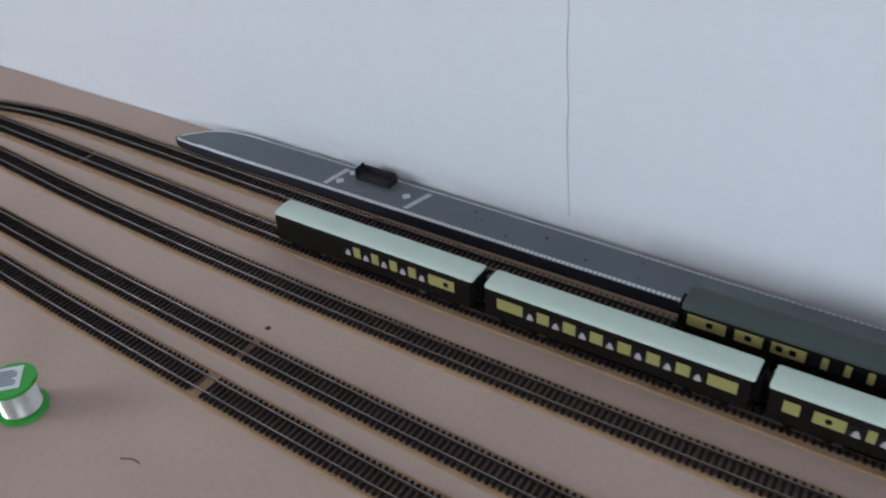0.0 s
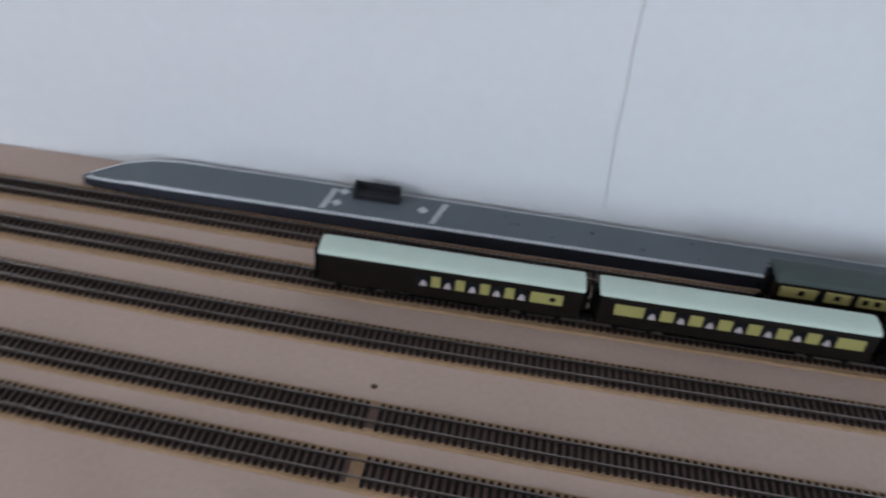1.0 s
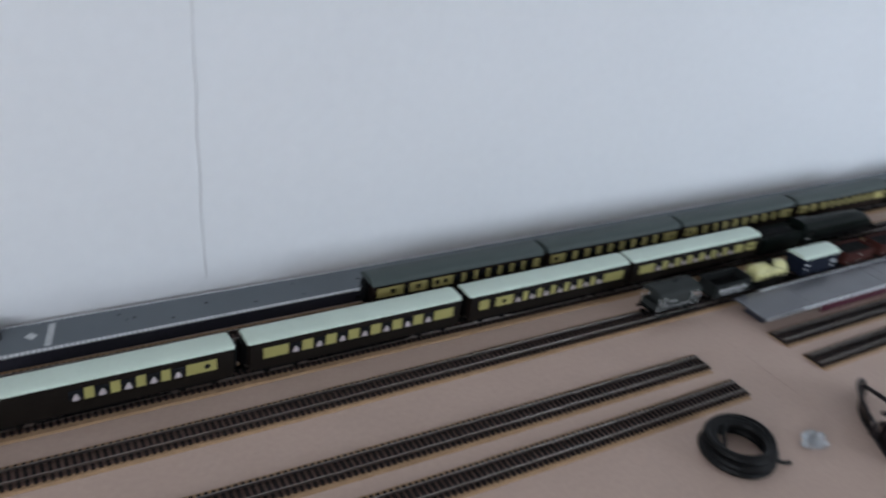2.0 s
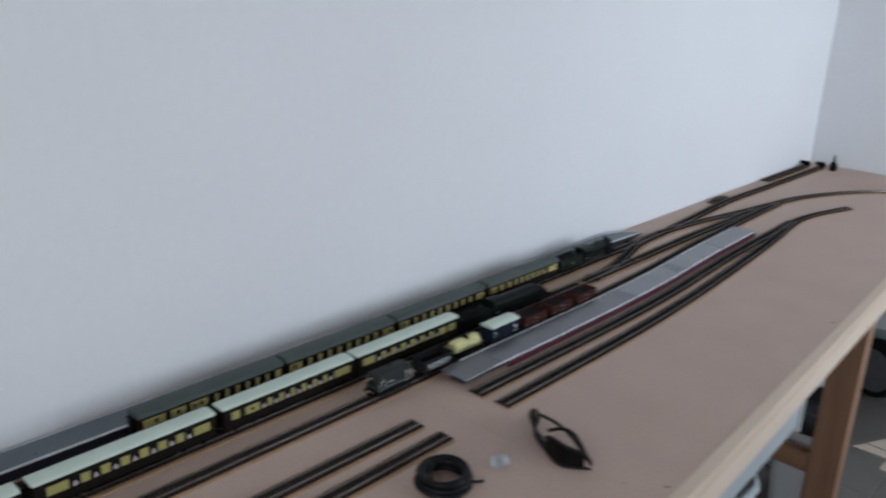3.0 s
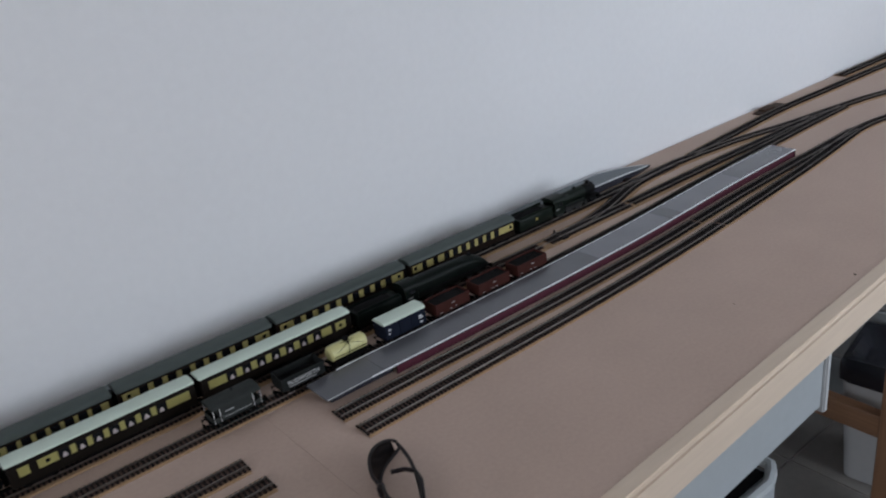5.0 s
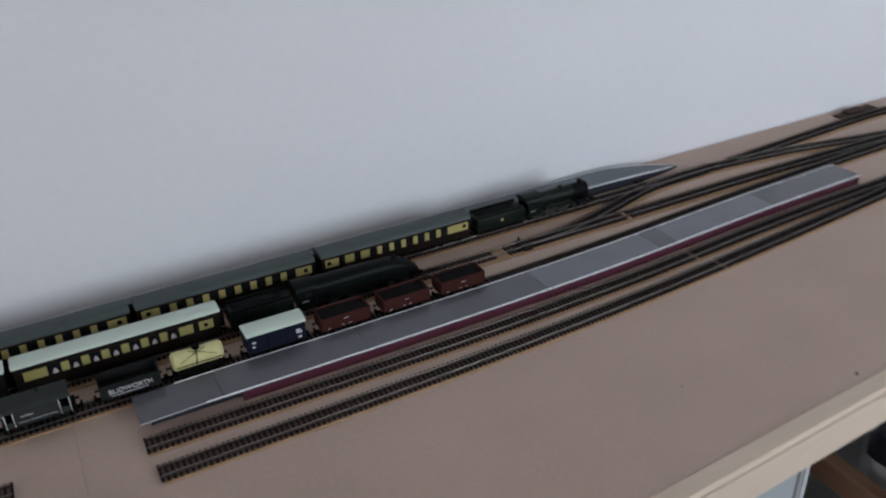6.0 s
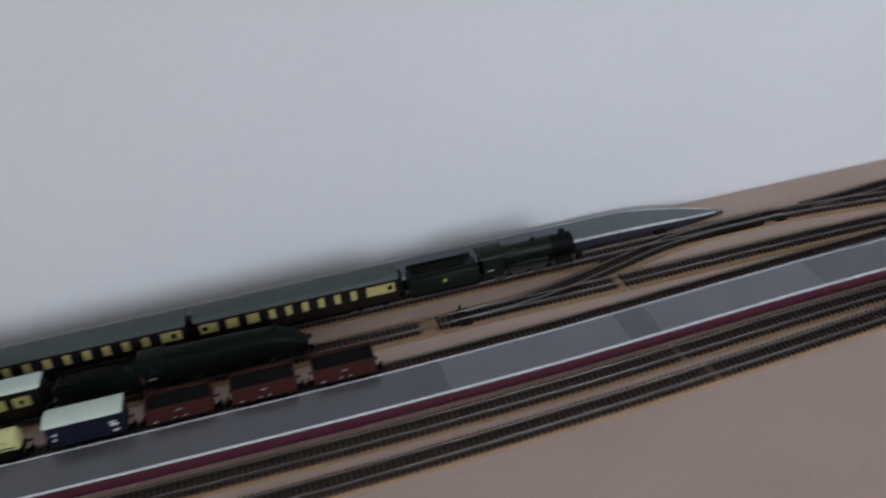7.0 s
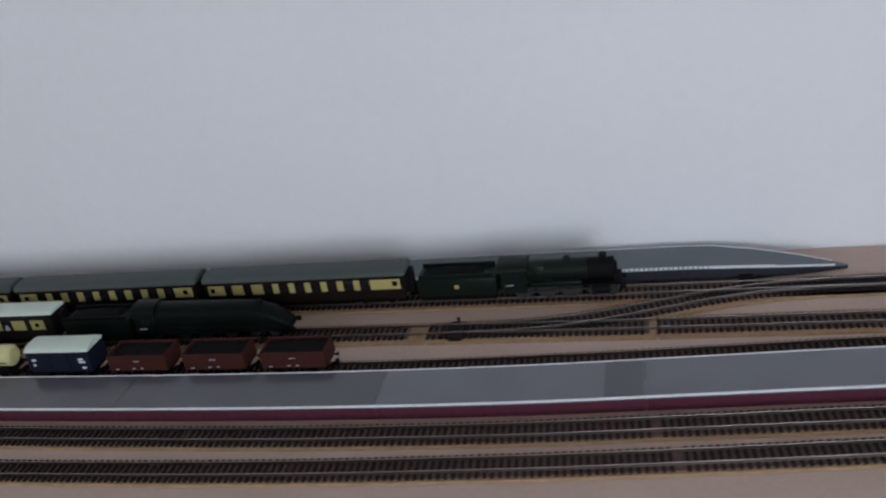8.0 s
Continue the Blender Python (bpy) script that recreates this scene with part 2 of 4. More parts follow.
for nm, along, at, a, b, z0, z1 in (("window_1", 'x', SOUTH_Y - 0.06, 1.5, 2.9, 0.0, 1.36), ("window_2", 'y', WEST_X - 0.06, -2.15, -1.35, 0.25, 1.25)):
    w = thing(nm, "white framed window letting daylight in", "window", kind="structure")
    bm = bmesh.new()
    for p, q, c, d in ((a, a + 0.05, z0, z1), (b - 0.05, b, z0, z1), (a + 0.05, b - 0.05, z0, z0 + 0.05), (a + 0.05, b - 0.05, z1 - 0.05, z1),
                       ((a + b) / 2 - 0.02, (a + b) / 2 + 0.02, z0 + 0.05, z1 - 0.05)):
        if along == 'x':
            box(bm, p, q, at - 0.02, at + 0.02, c, d)
        else:
            box(bm, at - 0.02, at + 0.02, p, q, c, d)
    part("window_frame", bm, M_FRAMEW, w)

slab("floor", (WEST_X - T, EAST_X + T, SOUTH_Y - T, WALL_Y + T, FLOOR_Z - 0.08, FLOOR_Z - 0.003), M_GROUT, "grey-beige glazed ceramic tile floor with pale joints", "floor")

# thin crack in the plaster
bm = bmesh.new()
pts = [(-0.166 - 0.022 * (k / 24) ** 0.7 + 0.0006 * math.sin(k * 1.7) + 0.0004 * math.sin(k * 4.1), WALL_Y - 0.0004, 0.03 + k * 0.03) for k in range(25)]
sweep(bm, pts, 0.00024, 5)
tagged(new("wall_crack", mesh_of("wall_crack", bm, M_CRACK)), "thin dark crack running up the plaster wall", "crack", kind="structure")

# ---------------------------------------------------------------- layout table
SEAM_X = 0.42
table = thing("layout_table", "long timber table with hardboard top and pine edge along the wall", "table")
EDGE = ((-1.80, -0.758), (SEAM_X, -0.756), (2.34, -0.648))


def edge_at(x):
    """The front edge of the board, which runs slightly askew to the wall."""
    (a, ya), (b, yb) = EDGE[:2] if x < SEAM_X else EDGE[1:]
    return ya + (yb - ya) * (x - a) / (b - a)


def plate(name, corners, z0, z1, material, parent, label, bev=0.0):
    """A flat sheet or bar from four plan corners."""
    bm = bmesh.new()
    lo, hi = [bm.verts.new((x, y, z0)) for x, y in corners], [bm.verts.new((x, y, z1)) for x, y in corners]
    bm.faces.new(lo[::-1]), bm.faces.new(hi)
    for i in range(4):
        j = (i + 1) % 4
        bm.faces.new((lo[i], lo[j], hi[j], hi[i]))
    bmesh.ops.recalc_face_normals(bm, faces=bm.faces)
    if bev:
        bmesh.ops.bevel(bm, geom=bm.edges[:], offset=bev, segments=3, affect='EDGES')
    return part(name, bm, material, parent, label)


BACK = WALL_Y - 0.002
plate("board_sheet", ((-1.80, EDGE[0][1]), (SEAM_X - 0.00012, EDGE[1][1]), (SEAM_X - 0.00012, BACK), (-1.80, BACK)), -0.012, 0.0, M_BOARD, table, "tan hardboard sheet")
plate("board_sheet", ((SEAM_X + 0.00012, EDGE[1][1]), (2.34, EDGE[2][1]), (2.34, BACK), (SEAM_X + 0.00012, BACK)), -0.012, 0.0, M_BOARD, table, "tan hardboard sheet")
plate("board_sheet", ((2.3405, -1.9), (EAST_X - 0.004, -1.9), (EAST_X - 0.004, BACK), (2.3405, BACK)), -0.012, 0.0, M_BOARD, table, "tan hardboard sheet")
BW = 0.027
for xa, xb in ((-1.80, SEAM_X), (SEAM_X + 0.0006, 2.34)):
    plate("edge_beam", ((xa, edge_at(xa) - BW), (xb, edge_at(xb) - BW), (xb, edge_at(xb) + 0.0066), (xa, edge_at(xa) + 0.0066)), -0.060, 0.0012, M_PINE, table, "pale planed pine edge", 0.006)
plate("edge_beam", ((2.312, -1.9), (2.3398, -1.9), (2.3398, EDGE[2][1] - BW - 0.002), (2.312, EDGE[2][1] - BW - 0.002)), -0.068, 0.003, M_BRACE, table, "pine edge at the return", 0.003)
for lx in (-1.3, 0.1, 1.70):
    ly = edge_at(lx) + 0.0075
    boxpart("leg", (lx, lx + 0.045, ly, ly + 0.082, FLOOR_Z, -0.0125), M_LEG, table, "brown stained pine leg", 0.003)
    boxpart("leg", (lx, lx + 0.045, -0.14, -0.06, FLOOR_Z, -0.0125), M_LEG, table, "brown stained pine leg", 0.003)
    boxpart("brace", (lx + 0.006, lx + 0.040, ly + 0.0825, -0.1405, -0.605, -0.547), M_BRACE, table, "brown stained cross brace", 0.003)

# ---------------------------------------------------------------- track
RAIL_TOP = 0.0074
sl = bmesh.new()
box(sl, -0.0016, 0.0016, -0.0150, 0.0150, 0.0022, 0.0044, 0.0003)
for yy in (-0.0098, -0.0067, 0.0067, 0.0098):
    box(sl, -0.0010, 0.0010, yy - 0.0007, yy + 0.0007, 0.0043, 0.0050)
ME_SLEEPER = mesh_of("sleeper", sl, M_SLEEPER, False)


# flat foot, web and a head with rounded shoulders
RAIL_PROFILE = [(-0.0006, 0.0044), (-0.0004, 0.0050), (-0.0006, 0.0064)]
RAIL_PROFILE += [(-0.0003 - 0.0003 * math.cos(math.pi * k / 6), RAIL_TOP - 0.0003 + 0.0003 * math.sin(math.pi * k / 6)) for k in range(4)]
RAIL_PROFILE += [(-o, z) for o, z in RAIL_PROFILE[::-1]]


def track(pts, label, lift=0.0, pitch=0.0068, gaps=(), cork=0.0175, own=(-0.8, 1.6), group="tracks"):
    """Two rails, sleepers and a cork bed along a plan line; gaps are stretches of x without sleepers."""
    th = thing("railway_track", label, "track", group)
    path = spline(pts, 0.0068)
    ds = []
    for i in range(len(path)):
        d = (path[min(i + 1, len(path) - 1)] - path[max(i - 1, 0)]).normalized()
        ds.append(d)
    # cork bed with sloping shoulders
    bm = bmesh.new()
    rows = []
    for p, d in list(zip(path, ds))[::2] + [(path[-1], ds[-1])]:
        nrm = Vector((-d.y, d.x))
        wob = 0.0007 * noise.noise((p.x * 60, p.y * 60, 0))
        rows.append([bm.verts.new((*(p + nrm * o), z)) for o, z in ((cork + 0.0018 + wob, 0.0002 + lift), (cork + wob, 0.0021 + lift), (-cork + wob, 0.0021 + lift), (-cork - 0.0018 + wob, 0.0002 + lift))])
    for a, b in zip(rows, rows[1:]):
        for k in range(3):
            bm.faces.new((a[k], a[k + 1], b[k + 1], b[k]))
        bm.faces.new((a[3], a[0], b[0], b[3]))
    bm.faces.new(rows[0]), bm.faces.new(rows[-1][::-1])
    bmesh.ops.recalc_face_normals(bm, faces=bm.faces)
    part("cork_underlay", bm, M_CORK, th, "brown cork underlay")
    # dark strip standing for the shade between sleepers and rails, broken at the joints
    vs, fs = [], []
    for (p, d), (q, e) in zip(list(zip(path, ds)), list(zip(path, ds))[1:]):
        if any(a < p.x < b and b - a > 0.008 for a, b in gaps):
            continue
        n1, n2, w, z, k = Vector((-d.y, d.x)), Vector((-e.y, e.x)), 0.0128, 0.0026 + lift, len(vs)
        vs += [(*(p + n1 * w), z), (*(p - n1 * w), z), (*(q - n2 * w), z), (*(q + n2 * w), z)]
        vs += [(*(p + n1 * w), z - 0.0006), (*(p - n1 * w), z - 0.0006), (*(q - n2 * w), z - 0.0006), (*(q + n2 * w), z - 0.0006)]
        fs += [(k, k + 1, k + 2, k + 3), (k, k + 3, k + 7, k + 4), (k + 1, k + 5, k + 6, k + 2)]
    me = bpy.data.meshes.new("webbing")
    me.from_pydata(vs, [], fs)
    me.materials.append(M_BED_SHADE)
    new("webbing", me).parent = th
    for side in (1, -1):
        bm = bmesh.new()
        rings = []
        for p, d in zip(path, ds):
            nrm = Vector((-d.y, d.x))
            c = p + nrm * (side * 0.00825)
            prof = RAIL_PROFILE
            rings.append([bm.verts.new((*(c + nrm * o), z + lift)) for o, z in prof])
        for a, b in zip(rings, rings[1:]):
            for k in range(len(a)):
                j = (k + 1) % len(a)
                bm.faces.new((a[k], a[j], b[j], b[k]))
        bm.faces.new(rings[0]), bm.faces.new(rings[-1][::-1])
        bmesh.ops.recalc_face_normals(bm, faces=bm.faces)
        part("rail", bm, M_RAIL, th, "nickel silver rail")
    tv, tf = [], []
    base_v = [v.co.copy() for v in ME_SLEEPER.vertices]
    base_f = [tuple(f.vertices) for f in ME_SLEEPER.polygons]
    made = 0
    for p, d in zip(path, ds):
        if any(a < p.x < b for a, b in gaps):
            continue
        m = Matrix.Translation((p.x, p.y, lift)) @ Matrix.Rotation(math.atan2(d.y, d.x), 4, 'Z')
        if own[0] < p.x < own[1] and made < 290:
            piece("sleeper", ME_SLEEPER, th, m)
            made += 1
        else:
            k = len(tv)
            tv += [m @ v for v in base_v]
            tf += [tuple(i + k for i in f) for f in base_f]
    if tv:
        me = bpy.data.meshes.new("sleeper_rest")
        me.from_pydata(tv, [], tf)
        me.materials.append(M_SLEEPER)
        ob = new("sleeper_rest", me)
        ob.parent = th
        ob["kind"] = "stuff"
    return th


def lines_here():
    """The plan lines of all tracks and turnouts."""
    return (
        ([(-1.27, -0.166), (-1.11, -0.136), (-1.03, -0.122), (-0.93, -0.116), (-0.75, -0.117), (-0.5, -0.122), (-0.2, -0.126), (0.4, -0.127), (1.0, -0.127), (1.5, -0.125), (1.62, -0.123)],
         "main line track beside the platform by the wall", 0.0003, ()),
        ([(-1.75, -0.16), (-1.4, -0.163), (-1.08, -0.172), (-0.9, -0.177), (-0.65, -0.185), (-0.45, -0.192), (0.0, -0.194), (0.6, -0.196), (1.094, -0.197)],
         "straight track carrying the white-roofed coaches", 0.0, ((-0.845, -0.838), (1.067, 1.10))),
        ([(-1.75, -0.17), (-1.4, -0.203), (-0.97, -0.234), (-0.70, -0.253), (-0.3, -0.266), (0.3, -0.268), (0.9, -0.2675), (1.07, -0.2665), (1.25, -0.2600), (1.4, -0.2505), (1.55, -0.2405), (1.72, -0.2310), (1.95, -0.222), (2.18, -0.2165)],
         "long track carrying the goods wagons beside the platform", 0.0, ()),
        ([(-1.75, -0.26), (-1.2, -0.308), (-0.82, -0.335), (-0.6, -0.349), (-0.3, -0.362), (0.0, -0.370), (0.351, -0.374)],
         "empty siding track ending on the open board", 0.0, ((-0.3690, -0.3625),)),
        ([(-1.75, -0.31), (-1.2, -0.362), (-0.73, -0.397), (-0.5, -0.411), (-0.2, -0.424), (0.1, -0.430), (0.354, -0.430)],
         "empty siding track ending on the open board", 0.0, ((-0.378, -0.362),)),
        ([(0.492, -0.3745), (0.8, -0.3765), (1.0, -0.3755), (1.2, -0.369), (1.355, -0.359), (1.525, -0.3475), (1.70, -0.340), (1.85, -0.336), (2.02, -0.330)],
         "empty track along the red brick platform", 0.0, ((1.334, 1.341),)),
        ([(0.496, -0.429), (0.8, -0.4275), (1.0, -0.4235), (1.2, -0.414), (1.355, -0.403), (1.525, -0.389), (1.7, -0.373), (1.82, -0.360), (1.93, -0.346), (2.04, -0.336), (2.16, -0.350), (2.33, -0.395)],
         "empty track curving together with its neighbour", 0.0, ((1.346, 1.353),)),
        ([(1.0945, -0.197), (1.342, -0.197)], "straight road of the turnout", 0.0, ((1.327, 1.35),)),
        ([(1.11, -0.197), (1.20, -0.193), (1.27, -0.181), (1.34, -0.161), (1.42, -0.138), (1.50, -0.127), (1.58, -0.125)],
         "crossover road between the two main tracks", 0.0003, ()),
        ([(1.3425, -0.197), (1.6, -0.195), (1.85, -0.197), (2.06, -0.199)], "main track beyond the turnout", 0.0, ()),
        ([(1.60, -0.124), (1.78, -0.143), (2.0, -0.183), (2.15, -0.205), (2.32, -0.235), (2.5, -0.300), (2.65, -0.390), (2.78, -0.530), (2.83, -0.70), (2.84, -0.95)],
         "main line track sweeping round the end of the board", 0.0003, ()),
        ([(1.66, -0.1225), (1.9, -0.105), (2.1, -0.0945), (2.4, -0.100), (2.88, -0.109)], "siding track running to a buffer stop", -0.0003, ()),
        ([(2.47, -0.057), (2.85, -0.060)], "short siding track by the wall with a buffer stop", 0.0, ()),
    )


for line, lab, lift, gaps in lines_here():
    bed = 0.0165 if line[0][0] in (0.492, 0.496) else 0.0178 if "goods" in lab or "ending" in lab else 0.0205
    track(line, lab, lift, gaps=gaps, cork=bed)

# ---------------------------------------------------------------- platforms


def platform_far():
    """Long card platform with tapering ramped ends along the wall."""
    th = thing("station_platform", "long dark grey station platform with white dashed edges against the wall", "platform")
    H = 0.018
    front, back = -0.1015, -0.0415
    # outline stations: x, front y, back y, top z
    st = [(-0.753, -0.0910, -0.0890, 0.0125), (-0.738, -0.0955, -0.0780, 0.0145), (-0.715, -0.0990, -0.0610, 0.0165), (-0.685, -0.1005, -0.0490, 0.0178), (-0.650, -0.1015, -0.0445, H),
          (-0.3, -0.1015, -0.0465, H), (0.0, -0.1015, -0.0500, H), (0.6, -0.1015, -0.0495, H), (1.38, -0.1035, -0.0480, H), (1.41, -0.1040, -0.0495, 0.0176),
          (1.455, -0.1015, -0.0575, 0.0152), (1.500, -0.0965, -0.0690, 0.0112), (1.530, -0.0905, -0.0780, 0.0075), (1.549, -0.0850, -0.0840, 0.0045)]
    bm = bmesh.new()
    bm2 = bmesh.new()
    for b, lo, hi in ((bm, 0.0162, None), (bm2, 0.0, 0.0160)):
        rings = []
        for x, f, k, z in st:
            z0, z1 = (max(z - 0.0018, 0.0005), z) if b is bm else (0.0, max(z - 0.0019, 0.0004))
            ins = 0.0 if b is bm else 0.0012
            rings.append([b.verts.new(c) for c in ((x, f + ins, z0), (x, f + ins, z1), (x, k - ins, z1), (x, k - ins, z0))])
        for p, q in zip(rings, rings[1:]):
            for i in range(4):
                b.faces.new((p[i], p[(i + 1) % 4], q[(i + 1) % 4], q[i]))
        b.faces.new(rings[0]), b.faces.new(rings[-1][::-1])
        bmesh.ops.recalc_face_normals(b, faces=b.faces)
    part("platform_top", bm, M_PLAT, th, "dark grey printed platform surface")
    part("platform_side", bm2, M_PSIDE, th, "dark blue-grey brick side")

    def at(x, k):
        for a, b in zip(st, st[1:]):
            if a[0] <= x <= b[0]:
                t = (x - a[0]) / (b[0] - a[0])
                return a[k] + (b[k] - a[k]) * t
    # white coping blocks along both edges
    for k, w, gap, nm in ((1, 0.0036, 0.0014, "edge_stone"), (2, 0.0018, 0.0024, "edge_stone")):
        vs, fs = [], []
        x = -0.745
        while x < 1.533:
            L = 0.0040
            y0, y1 = at(x, k), at(x + L, k)
            z0, z1 = at(x, 3) + 0.0006, at(x + L, 3) + 0.0006
            s = 1 if k == 1 else -1
            n = len(vs)
            o = 0.0004 * s
            vs += [(x, y0 - o, z0 - .0012), (x + L, y1 - o, z1 - .0012), (x + L, y1 + w * s, z1 - .0012), (x, y0 + w * s, z0 - .0012),
                   (x, y0 - o, z0), (x + L, y1 - o, z1), (x + L, y1 + w * s, z1), (x, y0 + w * s, z0)]
            fs += [tuple(n + i for i in f) for f in ((0, 1, 5, 4), (1, 2, 6, 5), (2, 3, 7, 6), (3, 0, 4, 7), (4, 5, 6, 7))]
            x += L + (gap if (-0.62 < x < 1.40) else 0.0002)
            w = (0.0040 if k == 1 else 0.0018) if -0.70 < x < 1.47 else (0.0022 if k == 1 else 0.0012)
        me = bpy.data.meshes.new(nm)
        me.from_pydata(vs, [], fs)
        me.materials.append(M_WHITE)
        ob = new(nm, me)
        ob.parent = th
        ob["kind"] = "stuff"
    # worn lines of lettering and pointing marks, as plain bars and diamonds
    for bx, dx in ((-0.4735, 0.006), (-0.3485, 0.010)):
        bm = bmesh.new()
        for k in range(9):
            yy = -0.093 + k * 0.0045
            xx = bx + dx * (k / 8 - 0.5)
            box(bm, xx - 0.0035, xx + 0.0035, yy, yy + 0.0031, H - 0.001, H + 0.0005)
        part("lettering_bar", bm, M_LETTER, th, "worn white printed marking")
    for cx, cy in ((-0.463, -0.080), (-0.459, -0.057), (-0.367, -0.071)):
        bm = bmesh.new()
        cyl(bm, (cx, cy, H), 0.0065, 0.0011, 'z', 4)
        part("diamond_mark", bm, M_LETTER, th, "white diamond mark")
    rs = random.Random(7)
    for k in range(9):
        bm = bmesh.new()
        cyl(bm, (rs.uniform(-0.3, 0.25), rs.uniform(-0.09, -0.055), H + 0.0002), rs.uniform(0.0008, 0.0016), 0.0008, 'z', 7)
        part("dark_spot", bm, M_FRAME, th)
    return th


platform_far()

bench = thing("platform_seat", "dark wooden platform seat standing on the grey platform", "bench", at=pose(-0.421, -0.060, 0.018))
boxpart("backrest", (-0.025, 0.025, 0.0075, 0.0105, 0.0, 0.0135), M_SEAT, bench, "", 0.0006)
boxpart("seat", (-0.025, 0.025, -0.0075, 0.0074, 0.0042, 0.0062), M_SEAT, bench, "", 0.0004)
for sx in (-0.0262, 0.0242):
    boxpart("end_panel", (sx, sx + 0.0018, -0.008, 0.0106, 0.0, 0.0098 if sx > 0 else 0.0155), M_SEAT, bench, "", 0.0004)
boxpart("front_board", (-0.0235, 0.0235, -0.0072, -0.0052, 0.0, 0.0041), M_SEAT, bench)


PLATFORM_BACK = spline([(0.45, -0.2915), (0.6, -0.2925), (0.8, -0.2935), (1.0, -0.2925), (1.2, -0.2870), (1.36, -0.2775), (1.54, -0.2665), (1.80, -0.2570)], 0.01)


def back_at(x):
    """The back edge of the red brick platform, which bends gently towards the wall."""
    for a, b in zip(PLATFORM_BACK, PLATFORM_BACK[1:]):
        if a.x <= x <= b.x:
            return a.y + (b.y - a.y) * (x - a.x) / (b.x - a.x)


def ribbon(name, x0, x1, o0, o1, z0, z1, material, parent, label="", z1_start=None):
    """A bar of even width that follows the back edge at offsets o0 to o1; its top may rise along it."""
    bm = bmesh.new()
    n = max(2, int((x1 - x0) / 0.02))
    rings = []
    for i in range(n + 1):
        x = x0 + (x1 - x0) * i / n
        y, top = back_at(x), z1 if z1_start is None else z1_start + (z1 - z1_start) * i / n
        low = z0 if z0 >= 0 else top + z0
        rings.append([bm.verts.new(c) for c in ((x, y - o1, low), (x, y - o1, top), (x, y - o0, top), (x, y - o0, low))])
    for p, q in zip(rings, rings[1:]):
        for i in range(4):
            bm.faces.new((p[i], p[(i + 1) % 4], q[(i + 1) % 4], q[i]))
    bm.faces.new(rings[0]), bm.faces.new(rings[-1][::-1])
    bmesh.ops.recalc_face_normals(bm, faces=bm.faces)
    return part(name, bm, material, parent, label)


def platform_near():
    """Grey topped platform with a red brick front, in sections, with a ramp."""
    th = thing("island_platform", "smooth grey platform sections with red brick front, white edges", "platform")
    H, W = 0.0185, 0.0585
    ribbon("end_section", 0.492, 0.592, 0.0, W, -0.0020, H, M_PLAT_A, th, "thin grey sheet at the open end", 0.0165)
    ribbon("support", 0.505, 0.616, 0.012, W - 0.014, 0.0, 0.0148, M_PSIDE, th, "dark support under the open end")
    ribbon("sheet_edge", 0.492, 0.5695, W - 0.0006, W + 0.0004, -0.0012, 0.0184, M_MARK, th, "thin pale edge of the sheet", 0.0168)
    xs = [0.5925, 0.788, 1.072, 1.327, 1.585, 1.772]
    for i, (x0, x1) in enumerate(zip(xs, xs[1:])):
        m = M_PLAT_A if i in (0, 1, 4) else M_PLAT_B
        ribbon("platform_section", x0 + 0.0002, x1 - 0.0002, 0.0004, W - 0.0008, 0.0148, H, m, th, "grey platform section")
        ribbon("brick_front", x0 + (0.024 if i == 0 else 0.0002), x1 - 0.0002, W - 0.006, W - 0.003, 0.0, 0.0147, M_RED, th, "dark red brick front")
        ribbon("brick_back", x0 + 0.0002, x1 - 0.0002, 0.003, 0.006, 0.0, 0.0147, M_RED, th, "dark red brick back")
    ribbon("edge_line", 0.570, 1.772, W - 0.0010, W + 0.0004, H - 0.0013, H + 0.0006, M_WHITE, th, "white edge line")
    ribbon("edge_line", 0.545, 1.772, -0.0003, 0.0009, H - 0.0012, H + 0.0006, M_WHITE, th, "white edge line")
    for xa, xb in ((1.290, 1.3255), (0.765, 0.7865), (1.550, 1.5835)):
        ribbon("surface_patch", xa, xb, 0.002, W - 0.003, H - 0.0004, H + 0.0002, M_PLAT_A, th, "darker grey patch at a section end")
    ribbon("end_panel", 1.7722, 1.7740, 0.001, W - 0.001, 0.0, 0.0180, M_RED, th)
    return th


platform_near()

# ---------------------------------------------------------------- rolling stock


def wheel_mesh(r=0.0062):
    bm = bmesh.new()
    cyl(bm, (0, 0, 0), r, 0.0024, 'y', 18)
    cyl(bm, (0, 0.0012, 0), r + 0.0007, 0.0007, 'y', 18)
    cyl(bm, (0, -0.0013, 0), r * 0.7, 0.0004, 'y', 14)
    return mesh_of("wheel", bm, M_TYRE)


ME_WHEEL = wheel_mesh()
ME_DRIVER = wheel_mesh(0.0122)
G = 0.0083


def axle(parent, x, r=0.0062, me=None):
    for s in (-1, 1):
        ob = new("wheel", me or ME_WHEEL)
        ob.parent = parent
        ob.matrix_basis = Matrix.Translation((x, s * G, RAIL_TOP + r)) @ Matrix.Rotation(0 if s < 0 else math.pi, 4, 'Z')


def bogie(parent, x):
    bm = bmesh.new()
    for s in (-1, 1):
        box(bm, x - 0.0215, x + 0.0215, s * 0.0135 - 0.001, s * 0.0135 + 0.001, 0.0115, 0.0165, 0.0008)
        for ax in (-0.0165, 0.0165):
            box(bm, x + ax - 0.003, x + ax + 0.003, s * 0.0148 - 0.0012, s * 0.0148 + 0.0012, 0.0105, 0.0155, 0.0005)
    box(bm, x - 0.004, x + 0.004, -0.0135, 0.0135, 0.0125, 0.0185)
    b = part("bogie", bm, M_FRAME, parent)
    for ax in (-0.0165, 0.0165):
        axle(b, x + ax)


